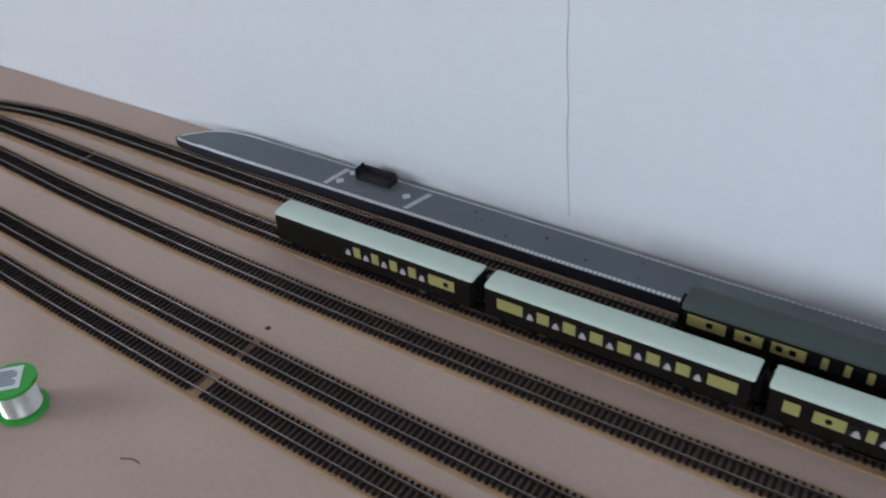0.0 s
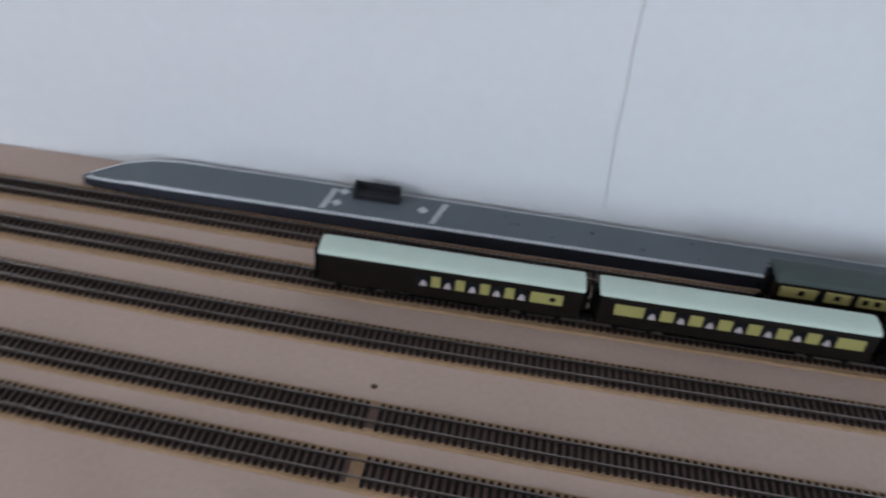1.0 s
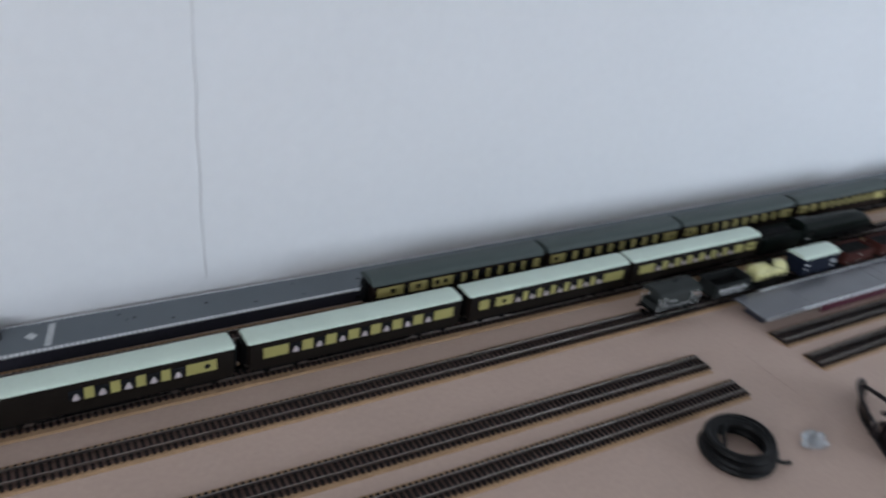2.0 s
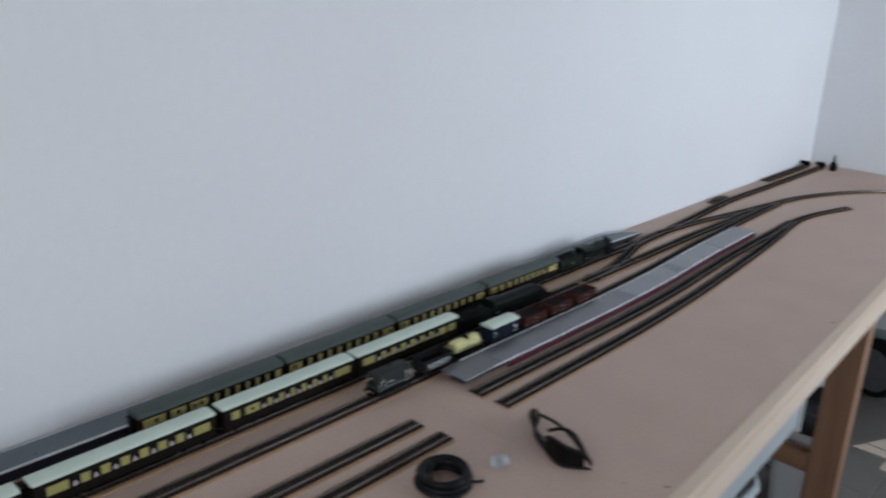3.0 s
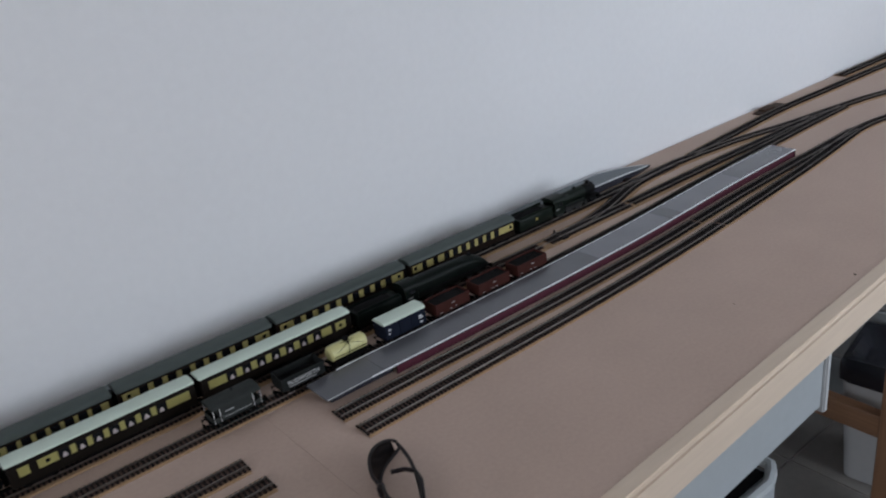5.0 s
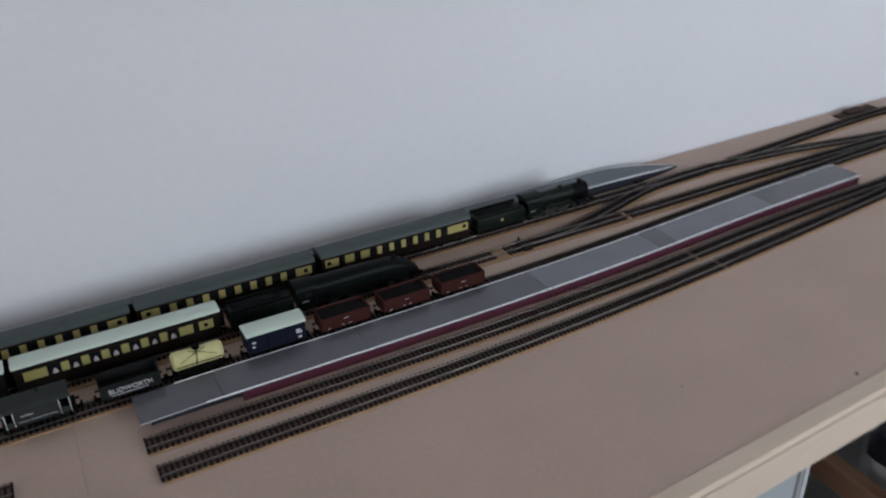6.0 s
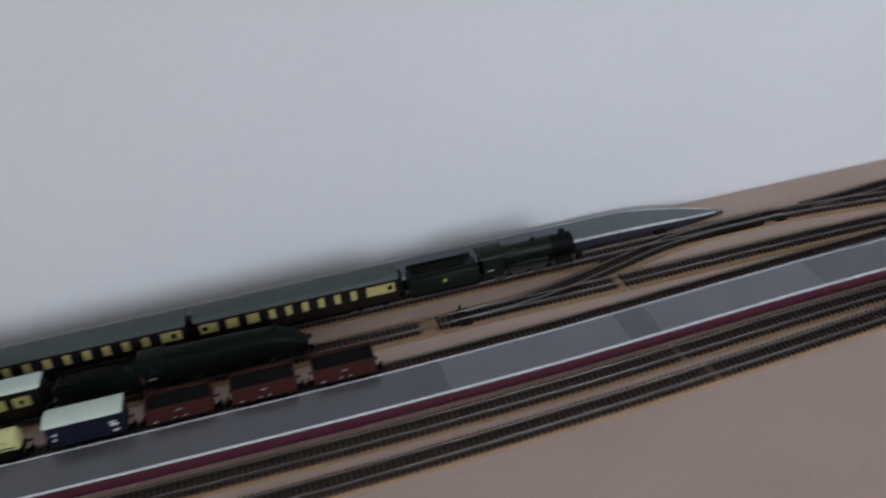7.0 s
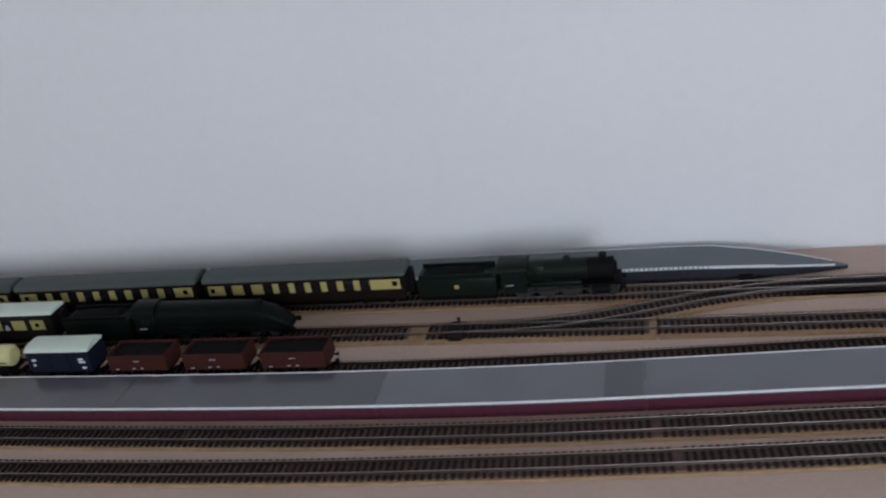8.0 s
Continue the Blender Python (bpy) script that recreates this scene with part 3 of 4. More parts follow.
def arch(w, z0, z1, n=12, low=0.0):
    """Outline of a roof: flat below, an elliptic arch above."""
    pts = [(w, z0), ]
    pts += [(w * math.cos(math.pi * k / n), z0 + low + (z1 - z0 - low) * math.sin(math.pi * k / n) ** 0.62) for k in range(0, n + 1)]
    pts += [(-w, z0)]
    out = []
    for p in pts:
        if not out or (abs(p[0] - out[-1][0]) + abs(p[1] - out[-1][1])) > 1e-6:
            out.append(p)
    return out


def coach(name, label, group, x0, y, L, wins, panels, rounds, roof, cream, lower, lamps, dz=0.0, small=()):
    """A bogie coach. wins, panels: stretches along the side, from the left end."""
    th = thing(name, label, "railway coach", group, at=pose(x0, y, 0))
    W, zf, ze, zr = 0.0172, 0.0175, 0.0468, 0.0558 + dz
    roof_w = W + 0.0008
    if lamps:
        ze, zr, roof_w = 0.0492, 0.0540, 0.0152
    bm = bmesh.new()
    if lamps:
        prism(bm, [(W, zf), (W, 0.0464), (0.0162, 0.0482), (0.0150, ze), (-0.0150, ze), (-0.0162, 0.0482), (-W, 0.0464), (-W, zf)], 0.004, L - 0.004)
    else:
        box(bm, 0.004, L - 0.004, -W, W, zf, ze, 0.0008)
    part("body", bm, lower, th, "dark brown painted body")
    bm = bmesh.new()
    prism(bm, arch(roof_w, ze + 0.0002, zr, 14), 0.002, L - 0.002, 0.07, 0.004)
    part("roof", bm, roof, th, "white roof" if roof is M_ROOFW else "dark slate green roof")
    zb0, zb1 = (0.0305, 0.0438) if lamps else (0.0300, 0.0432)
    for s in (-1, 1):
        for a, b in panels:
            boxpart("cream_panel", (a, b, s * W - 0.0006, s * W + 0.0006, zb0, zb1), cream, th, "", 0.0002)
        for a, b in wins:
            p = boxpart("window", (a, b, s * W - 0.0004, s * W + 0.0003, zb0 + 0.0006, zb1 - 0.0006), M_GLASS, th)
            if lamps:
                bm = bmesh.new()
                c = (a + b) / 2
                yy = s * (W + 0.0006)
                cyl(bm, (c, yy, zb0 + 0.0056), 0.0033, 0.0040, 'z', 10, 0.0010)
                cyl(bm, (c, yy, zb0 + 0.0024), 0.0040, 0.0022, 'z', 10, 0.0024)
                bmesh.ops.scale(bm, vec=(1, 0.35, 1), verts=bm.verts, space=Matrix.Translation((-c, -yy, 0)))
                part("table_lamp", bm, M_LAMP, p, "pale lampshade on a window table")
        for c in small:
            boxpart("small_window", (c - 0.0030, c + 0.0030, s * W - 0.0009, s * W + 0.0009, zb0 + 0.0040, zb1 - 0.0030), M_GLASS, th, "small square dark window")
        for c in rounds:
            bm = bmesh.new()
            cyl(bm, (c, s * (W + 0.0002), (zb0 + zb1) / 2), 0.0030, 0.0012, 'y', 18)
            part("oval_window", bm, M_GLASS, th)
    for e, d in ((0.004, -1), (L - 0.004, 1)):
        bm = bmesh.new()
        box(bm, min(e, e + d * 0.0075), max(e, e + d * 0.0075), -0.0062, 0.0062, 0.0190, 0.0475, 0.0008)
        part("gangway", bm, M_BLACK, th, "black gangway bellows")
        bm = bmesh.new()
        for s in (-1, 1):
            cyl(bm, (e + d * 0.0035, s * 0.0115, 0.0175), 0.0012, 0.007, 'x', 8)
            cyl(bm, (e + d * 0.0070, s * 0.0115, 0.0175), 0.0028, 0.0008, 'x', 12)
        box(bm, min(e, e + d * 0.010), max(e, e + d * 0.010), -0.0022, 0.0022, 0.0118, 0.0136)
        part("buffers", bm, M_FRAME, th)
    bm = bmesh.new()
    box(bm, 0.006, L - 0.006, -W + 0.002, W - 0.002, 0.0150, zf - 0.0001)
    box(bm, L * 0.36, L * 0.62, -0.0125, 0.0125, 0.0100, 0.0150, 0.0006)
    for s in (-1, 1):
        box(bm, L * 0.26, L * 0.74, s * 0.0142 - 0.0006, s * 0.0142 + 0.0006, 0.0110, 0.0126)
    part("underframe", bm, M_FRAME, th)
    bogie(th, 0.040), bogie(th, L - 0.040)
    return th


def even(a, b, n, w):
    """n stretches of width w, evenly between a and b."""
    st = (b - a - w) / (n - 1)
    return [(a + i * st, a + i * st + w) for i in range(n)]


def between(ws, pad=0.0007):
    return [(p[1] + pad, q[0] - pad) for p, q in zip(ws, ws[1:])]


Y1, Y2, Y3 = -0.127, -0.194, -0.2675
w1 = even(0.101, 0.211, 5, 0.0135)
coach("parlour_coach", "brown brake coach with white roof and few lit windows", "white-roofed coaches", -0.454, Y2, 0.266, w1,
      between(w1) + [(0.2125, 0.244)], [0.234], M_ROOFW, M_CREAM, M_UMBER, True)
w2 = even(0.048, 0.228, 7, 0.0135)
coach("parlour_coach", "brown and cream coach with white roof and lamps in windows", "white-roofed coaches", -0.178, Y2, 0.270, w2,
      between(w2) + [(0.018, 0.0465), (0.2295, 0.256)], [], M_ROOFW, M_CREAM, M_UMBER, True)
w3 = even(0.068, 0.215, 7, 0.0135)
coach("parlour_coach", "brown and cream coach with white roof and an oval toilet window", "white-roofed coaches", 0.100, Y2, 0.264, w3,
      between(w3) + [(0.016, 0.030), (0.0405, 0.0665), (0.2165, 0.251)], [0.053], M_ROOFW, M_CREAM, M_UMBER, True)
w4 = even(0.044, 0.205, 7, 0.0135)
coach("parlour_coach", "brown and cream coach with white roof behind the tender", "white-roofed coaches", 0.367, Y2, 0.266, w4,
      between(w4) + [(0.014, 0.042), (0.2065, 0.225), (0.233, 0.252)], [0.242], M_ROOFW, M_CREAM, M_UMBER, True)

for i, (xa, xb) in enumerate(((0.001, 0.266), (0.269, 0.526), (0.529, 0.794), (0.799, 1.062))):
    L = xb - xa
    small = ()
    if i == 0:
        ws = [(0.046, 0.053), (0.080, 0.086)] + even(0.118, L - 0.020, 7, 0.012)
        small = (0.030, 0.066, 0.094, 0.106)
    elif i == 3:
        ws = [(0.031, 0.040), (0.056, 0.066)] + even(0.082, L - 0.046, 7, 0.0115)
        small = (0.0145, L - 0.0150)
    else:
        ws = even(0.034, L - 0.034, 9, 0.0125)
        small = (0.0175, L - 0.0180)
    ps = [(0.0085, ws[0][0] - 0.0007)] + between(ws) + [(ws[-1][1] + 0.0007, L - 0.0085)]
    lab = ("cream and brown coach with dark roof, last in train", "cream and brown coach with slate green roof",
           "cream and brown coach with slate green roof", "cream and brown coach coupled behind the green tender")[i]
    coach("corridor_coach", lab, "dark-roofed coaches", xa, Y1, L, ws, ps, [], M_ROOFG, M_CREAM2, M_CHOC, False, -0.0005, small)


def tender(parent, x0, x1, green, crest):
    L = x1 - x0
    bm = bmesh.new()
    box(bm, x0, x1, -0.0165, 0.0165, 0.0165, 0.0390, 0.0015, 2)
    box(bm, x0 + 0.002, x1 - 0.004, -0.0150, -0.0140, 0.0388, 0.0440)
    box(bm, x0 + 0.002, x1 - 0.004, 0.0140, 0.0150, 0.0388, 0.0440)
    t = part("tender_body", bm, green, parent, "dark tender tank")
    bm = bmesh.new()
    bmesh.ops.create_grid(bm, x_segments=16, y_segments=8, size=0.5)
    for v in bm.verts:
        u = v.co.x
        v.co = (x0 + L * (0.45 + u * 0.78), v.co.y * 0.027, 0.0395 + 0.0055 * (1 - (2 * v.co.y) ** 2) * (1 - (2 * u) ** 4) + 0.0012 * noise.noise(Vector((u * 30, v.co.y * 14, 1))))
    part("coal_load", bm, M_COAL, t, "heap of black coal")
    if crest:
        for s in (-1, 1):
            bm = bmesh.new()
            cyl(bm, (x0 + L * 0.5, s * 0.0166, 0.0285), 0.0028, 0.0005, 'y', 16)
            part("crest", bm, M_YELLOW, t, "small yellow crest")
    bm = bmesh.new()
    box(bm, x0 + 0.002, x1 - 0.002, -0.0145, 0.0145, 0.0105, 0.0164, 0.0006)
    f = part("tender_frame", bm, M_FRAME, parent)
    for k in range(3):
        axle(f, x0 + L * (0.18 + 0.32 * k), 0.0072, ME_WHEEL)


def green_loco():
    th = thing("steam_locomotive", "dark green model steam locomotive with tender and black smokebox", "locomotive", at=pose(0, Y1, 0))
    tender(th, 1.073, 1.166, M_GREEN, True)
    bm = bmesh.new()
    cyl(bm, (1.235, 0, 0.0375), 0.0118, 0.066, 'x', 24, 0.0130)
    box(bm, 1.200, 1.222, -0.0112, 0.0112, 0.022, 0.0478, 0.004, 2)
    part("boiler", bm, M_GREEN, th, "green boiler with bands")
    bm = bmesh.new()
    cyl(bm, (1.283, 0, 0.0375), 0.0124, 0.030, 'x', 24)
    cyl(bm, (1.2995, 0, 0.0375), 0.0092, 0.003, 'x', 20, 0.006)
    part("smokebox", bm, M_BLACK, th, "black smokebox")
    bm = bmesh.new()
    cyl(bm, (1.286, 0, 0.0508), 0.0042, 0.0075, 'z', 16, 0.0036)
    cyl(bm, (1.286, 0, 0.0545), 0.0048, 0.0016, 'z', 16)
    part("chimney", bm, M_BLACK, th)
    bm = bmesh.new()
    bmesh.ops.create_uvsphere(bm, u_segments=14, v_segments=8, radius=0.0046, matrix=Matrix.Translation((1.246, 0, 0.0500)))
    part("dome", bm, M_GREEN, th)
    bm = bmesh.new()
    box(bm, 1.172, 1.200, -0.0165, -0.0155, 0.0165, 0.0445, 0.0004)
    box(bm, 1.172, 1.200, 0.0155, 0.0165, 0.0165, 0.0445, 0.0004)
    box(bm, 1.1985, 1.2000, -0.0155, 0.0155, 0.0165, 0.0445)
    prism(bm, arch(0.0170, 0.0446, 0.0525, 12), 1.168, 1.202)
    part("cab", bm, M_GREEN, th)
    for s in (-1, 1):
        boxpart("cab_window", (1.184, 1.194, s * 0.0160 - 0.0008, s * 0.0160 + 0.0008, 0.0335, 0.0410), M_GLASS, th)
        boxpart("number_bars", (1.1765, 1.1860, s * 0.0162 - 0.0006, s * 0.0162 + 0.0006, 0.0270, 0.0284), M_MARK, th)
    bm = bmesh.new()
    box(bm, 1.170, 1.304, -0.0165, 0.0165, 0.0240, 0.0254, 0.0004)
    box(bm, 1.172, 1.300, -0.0060, 0.0060, 0.0120, 0.0240)
    box(bm, 1.303, 1.306, -0.0165, 0.0165, 0.0165, 0.0250)
    for s in (-1, 1):
        cyl(bm, (1.308, s * 0.0115, 0.0195), 0.0028, 0.0040, 'x', 12)
    fr = part("running_plate", bm, M_BLACK, th)
    for x in (1.195, 1.222, 1.249):
        axle(fr, x, 0.0115, ME_DRIVER)
    for x in (1.274, 1.295):
        axle(fr, x)
    for s in (-1, 1):
        bm = bmesh.new()
        cyl(bm, (1.283, s * 0.0150, 0.0190), 0.0055, 0.020, 'x', 16)
        part("cylinder", bm, M_BLACK, th)
        bm = bmesh.new()
        box(bm, 1.195, 1.250, s * 0.0122 - 0.0006, s * 0.0122 + 0.0006, 0.0150, 0.0168)
        box(bm, 1.222, 1.275, s * 0.0138 - 0.0005, s * 0.0138 + 0.0005, 0.0182, 0.0196)
        part("coupling_rod", bm, M_TYRE, th)
        bm = bmesh.new()
        box(bm, 1.205, 1.262, s * 0.0145 - 0.002, s * 0.0145 + 0.002, 0.0254, 0.0300, 0.0016, 2)
        part("splasher", bm, M_GREEN, th)
    return th


def streamlined_loco():
    th = thing("streamlined_locomotive", "very dark green streamlined model locomotive with tender", "locomotive", at=pose(0, Y2, 0))
    tender(th, 0.643, 0.734, M_GREEN2, False)
    # casing drawn from stations: x, half width, shoulder height, top height
    st = [(0.768, 0.0158, 0.040, 0.0515), (0.800, 0.0156, 0.039, 0.0512), (0.860, 0.0150, 0.038, 0.0505), (0.893, 0.0148, 0.037, 0.0490), (0.912, 0.0140, 0.033, 0.0430), (0.926, 0.0125, 0.026, 0.0330), (0.934, 0.0100, 0.020, 0.0240)]
    bm = bmesh.new()
    rings = []
    for x, w, sh, top in st:
        pr = [(w, 0.0165), (w, sh)] + [(w * math.cos(math.pi * k / 12), sh + (top - sh) * math.sin(math.pi * k / 12)) for k in range(1, 12)] + [(-w, sh), (-w, 0.0165)]
        rings.append([bm.verts.new((x, a, b)) for a, b in pr])
    for a, b in zip(rings, rings[1:]):
        for i in range(len(a)):
            j = (i + 1) % len(a)
            bm.faces.new((a[i], a[j], b[j], b[i]))
    bm.faces.new(rings[0][::-1]), bm.faces.new(rings[-1])
    bmesh.ops.recalc_face_normals(bm, faces=bm.faces)
    part("casing", bm, M_GREEN2, th, "smooth streamlined boiler casing")
    bm = bmesh.new()
    box(bm, 0.740, 0.7675, -0.0165, 0.0165, 0.0165, 0.0420, 0.001)
    prism(bm, arch(0.0168, 0.0421, 0.0530, 12), 0.7385, 0.7690)
    part("cab", bm, M_GREEN2, th)
    for s in (-1, 1):
        boxpart("cab_window", (0.750, 0.761, s * 0.0163 - 0.0006, s * 0.0163 + 0.0006, 0.0325, 0.0400), M_GLASS, th)
        boxpart("number_bars", (0.7455, 0.7555, s * 0.0163 - 0.0006, s * 0.0163 + 0.0006, 0.0255, 0.0270), M_MARK, th)
        boxpart("skirt", (0.7695, 0.925, s * 0.0155 - 0.0008, s * 0.0155 + 0.0008, 0.0205, 0.0270), M_BLACK, th, "", 0.0005)
        bm = bmesh.new()
        box(bm, 0.790, 0.862, s * 0.0130 - 0.0006, s * 0.0130 + 0.0006, 0.0172, 0.0190)
        part("coupling_rod", bm, M_TYRE, th)
    bm = bmesh.new()
    cyl(bm, (0.898, 0, 0.0485), 0.0042, 0.006, 'z', 14, 0.0036)
    part("chimney", bm, M_BLACK, th)
    bm = bmesh.new()
    box(bm, 0.742, 0.930, -0.0062, 0.0062, 0.0115, 0.0180)
    for s in (-1, 1):
        cyl(bm, (0.936, s * 0.0115, 0.0180), 0.0028, 0.0050, 'x', 12)
    fr = part("frame", bm, M_FRAME, th)
    for x in (0.795, 0.826, 0.857):
        axle(fr, x, 0.0122, ME_DRIVER)
    for x in (0.760, 0.888, 0.912):
        axle(fr, x)
    return th


green_loco()
streamlined_loco()


def chassis(th, L, wb=0.040):
    bm = bmesh.new()
    box(bm, 0.001, L - 0.001, -0.0138, 0.0138, 0.0150, 0.0180, 0.0004)
    for s in (-1, 1):
        for x in (L / 2 - wb / 2, L / 2 + wb / 2):
            box(bm, x - 0.004, x + 0.004, s * 0.0122 - 0.001, s * 0.0122 + 0.001, 0.0105, 0.0150, 0.0005)
        for x, d in ((0.001, -1), (L - 0.001, 1)):
            cyl(bm, (x + d * 0.0025, s * 0.0112, 0.0165), 0.0011, 0.005, 'x', 8)
            cyl(bm, (x + d * 0.0050, s * 0.0112, 0.0165), 0.0026, 0.0008, 'x', 12)
    for x, d in ((0.001, -1), (L - 0.001, 1)):
        box(bm, min(x, x + d * 0.0075), max(x, x + d * 0.0075), -0.0020, 0.0020, 0.0112, 0.0128)
        box(bm, min(x + d * 0.0055, x + d * 0.0085), max(x + d * 0.0055, x + d * 0.0085), -0.0035, 0.0035, 0.0112, 0.0165)
    ch = part("chassis", bm, M_FRAME, th, "black wagon chassis")
    for x in (L / 2 - wb / 2, L / 2 + wb / 2):
        axle(ch, x)


def painted_word(text, size, material, parent, label):
    """Raised lettering in the built-in font, centred on its own origin."""
    cu = bpy.data.curves.new("lettering", 'FONT')
    cu.body, cu.size, cu.extrude, cu.align_x, cu.align_y = text, size, 0.0003, 'CENTER', 'CENTER'
    tmp = bpy.data.objects.new("lettering_curve", cu)
    bpy.context.scene.collection.objects.link(tmp)
    me = bpy.data.meshes.new_from_object(tmp.evaluated_get(bpy.context.evaluated_depsgraph_get()))
    bpy.data.objects.remove(tmp)
    me.materials.clear()
    me.materials.append(material)
    ob = new("lettering", me)
    ob.parent = parent
    ob["label"] = label
    return ob


def open_wagon(x0, L, body, label, letter=False, load=0.034):
    th = thing("open_wagon", label, "goods wagon", "goods wagons", at=pose(x0, Y3, 0))
    W, z0, z1, t = 0.0160, 0.0182, 0.0375, 0.0012
    for nm, d in (("side", (0.0, L, -W, -W + t, z0, z1)), ("side", (0.0, L, W - t, W, z0, z1)),
                  ("end", (0.0, t, -W + t, W - t, z0, z1)), ("end", (L - t, L, -W + t, W - t, z0, z1)), ("floor", (t, L - t, -W + t, W - t, z0, z0 + 0.001))):
        boxpart(nm, d, body, th)
    for s in (-1, 1):
        for k in range(5):
            boxpart("plank", (0.0006, L - 0.0006, s * (W + 0.0002) - 0.0003, s * (W + 0.0002) + 0.0003, z0 + 0.0004 + k * 0.0038, z0 + 0.0038 + k * 0.0038), body, th)
        for x in (L * 0.30, L * 0.70):
            boxpart("strap", (x - 0.0007, x + 0.0007, s * (W + 0.0005) - 0.0004, s * (W + 0.0005) + 0.0004, z0, z1), body, th)
        if letter:
            word = painted_word("BLIDWORTH", 0.0092, M_LETTER, th, "white painted letters")
            word.matrix_basis = pose(L / 2, s * (W + 0.0008), z0 + 0.0092, 90, 0, 0 if s < 0 else 180)
            boxpart("letter_bar", (0.012, L - 0.016, s * (W + 0.0008) - 0.0003, s * (W + 0.0008) + 0.0003, z0 + 0.0030, z0 + 0.0042), M_MARK, th, "white painted line")
        else:
            for a, b, zz in ((0.008, 0.012, 0.0022), (L * 0.40, L * 0.45, 0.0030), (L * 0.54, L * 0.59, 0.0030), (L * 0.45, L * 0.55, 0.0122)):
                boxpart("number_bar", (a, b, s * (W + 0.0009) - 0.0003, s * (W + 0.0009) + 0.0003, z0 + zz, z0 + zz + 0.0009), M_MARK, th)
    if load:
        bm = bmesh.new()
        bmesh.ops.create_grid(bm, x_segments=22, y_segments=10, size=0.5)
        for v in bm.verts:
            u, w = v.co.x, v.co.y
            v.co = (L / 2 + u * (L - 0.003), w * 0.029, load + 0.0015 * noise.noise(Vector((u * 25 + x0 * 9, w * 12, 3))) + 0.001 * (1 - 4 * u * u))
        part("coal_load", bm, M_COAL, th, "black coal load")
    chassis(th, L)
    return th


open_wagon(0.747, 0.072, M_BROWN, "red-brown open wagon loaded with coal beside the van")
open_wagon(0.8395, 0.072, M_BROWN, "red-brown open wagon loaded with coal between two others")
open_wagon(0.931, 0.072, M_BROWN, "red-brown open wagon loaded with coal, first of the goods train")
open_wagon(0.459, 0.073, M_WAGON, "dark grey open wagon with white lettering on its side", True, 0.024)

van = thing("covered_van", "navy blue covered goods van with white roof", "goods wagon", "goods wagons", at=pose(0.645, Y3, 0))
boxpart("body", (0, 0.080, -0.0160, 0.0160, 0.0182, 0.0440), M_NAVY, van, "navy blue body", 0.0006)
bm = bmesh.new()
prism(bm, arch(0.0158, 0.0441, 0.0500, 12), -0.001, 0.081)
part("roof", bm, M_ROOFW, van, "white curved roof")
for s in (-1, 1):
    boxpart("door", (0.029, 0.051, s * 0.0160 - 0.0006, s * 0.0160 + 0.0006, 0.0190, 0.0412), M_NAVY, van)
    for a, b, z in ((0.006, 0.011, 0.0335), (0.006, 0.009, 0.0270), (0.066, 0.072, 0.0335), (0.066, 0.074, 0.0300), (0.068, 0.073, 0.0225)):
        boxpart("number_bar", (a, b, s * 0.0162 - 0.0005, s * 0.0162 + 0.0005, z, z + 0.0022), M_WHITE, van, "white painted marking bar")
    for x in (0.001, 0.0275, 0.0525, 0.079):
        boxpart("strap", (x - 0.0006, x + 0.0006, s * 0.0163 - 0.0005, s * 0.0163 + 0.0005, 0.0184, 0.0418), M_NAVY, van)
chassis(van, 0.080)

tank = thing("tank_wagon", "buff yellow tank wagon on a black chassis", "goods wagon", "goods wagons", at=pose(0.547, Y3, 0))
bm = bmesh.new()
cyl(bm, (0.035, 0, 0.0318), 0.0126, 0.060, 'x', 28)
cyl(bm, (0.0035, 0, 0.0318), 0.0090, 0.003, 'x', 28, 0.0126)
cyl(bm, (0.0665, 0, 0.0318), 0.0126, 0.003, 'x', 28, 0.0090)
part("tank_barrel", bm, M_TANK, tank, "buff yellow barrel")
bm = bmesh.new()
cyl(bm, (0.035, 0, 0.0448), 0.0050, 0.005, 'z', 18)
cyl(bm, (0.035, 0, 0.0478), 0.0055, 0.0012, 'z', 18)
part("filler_dome", bm, M_FRAME, tank, "black filler dome")
for s in (-1, 1):
    for xa, xb in ((0.012, 0.046), (0.058, 0.024)):
        bm = bmesh.new()
        sweep(bm, [(xa + (xb - xa) * k / 6, s * 0.0131 * math.cos(0.25 + 1.05 * k / 6), 0.0318 + 0.0131 * math.sin(0.25 + 1.05 * k / 6)) for k in range(7)], 0.0004, 5)
        part("stay_wire", bm, M_FRAME, tank)
for s in (-1, 1):
    boxpart("name_bar", (0.006, 0.064, s * 0.0125 - 0.0006, s * 0.0125 + 0.0006, 0.0286, 0.0296), M_FRAME, tank)
    boxpart("cradle", (0.006, 0.064, s * 0.0100 - 0.0020, s * 0.0100 + 0.0020, 0.0180, 0.0240), M_FRAME, tank)
bm = bmesh.new()
for a in (-1, 1):
    sweep(bm, [(0.030, a * 0.0145, 0.019), (0.033, a * 0.0142, 0.040), (0.035, a * 0.004, 0.0470)], 0.0006, 6)
part("ladder_rail", bm, M_FRAME, tank)
chassis(tank, 0.070)

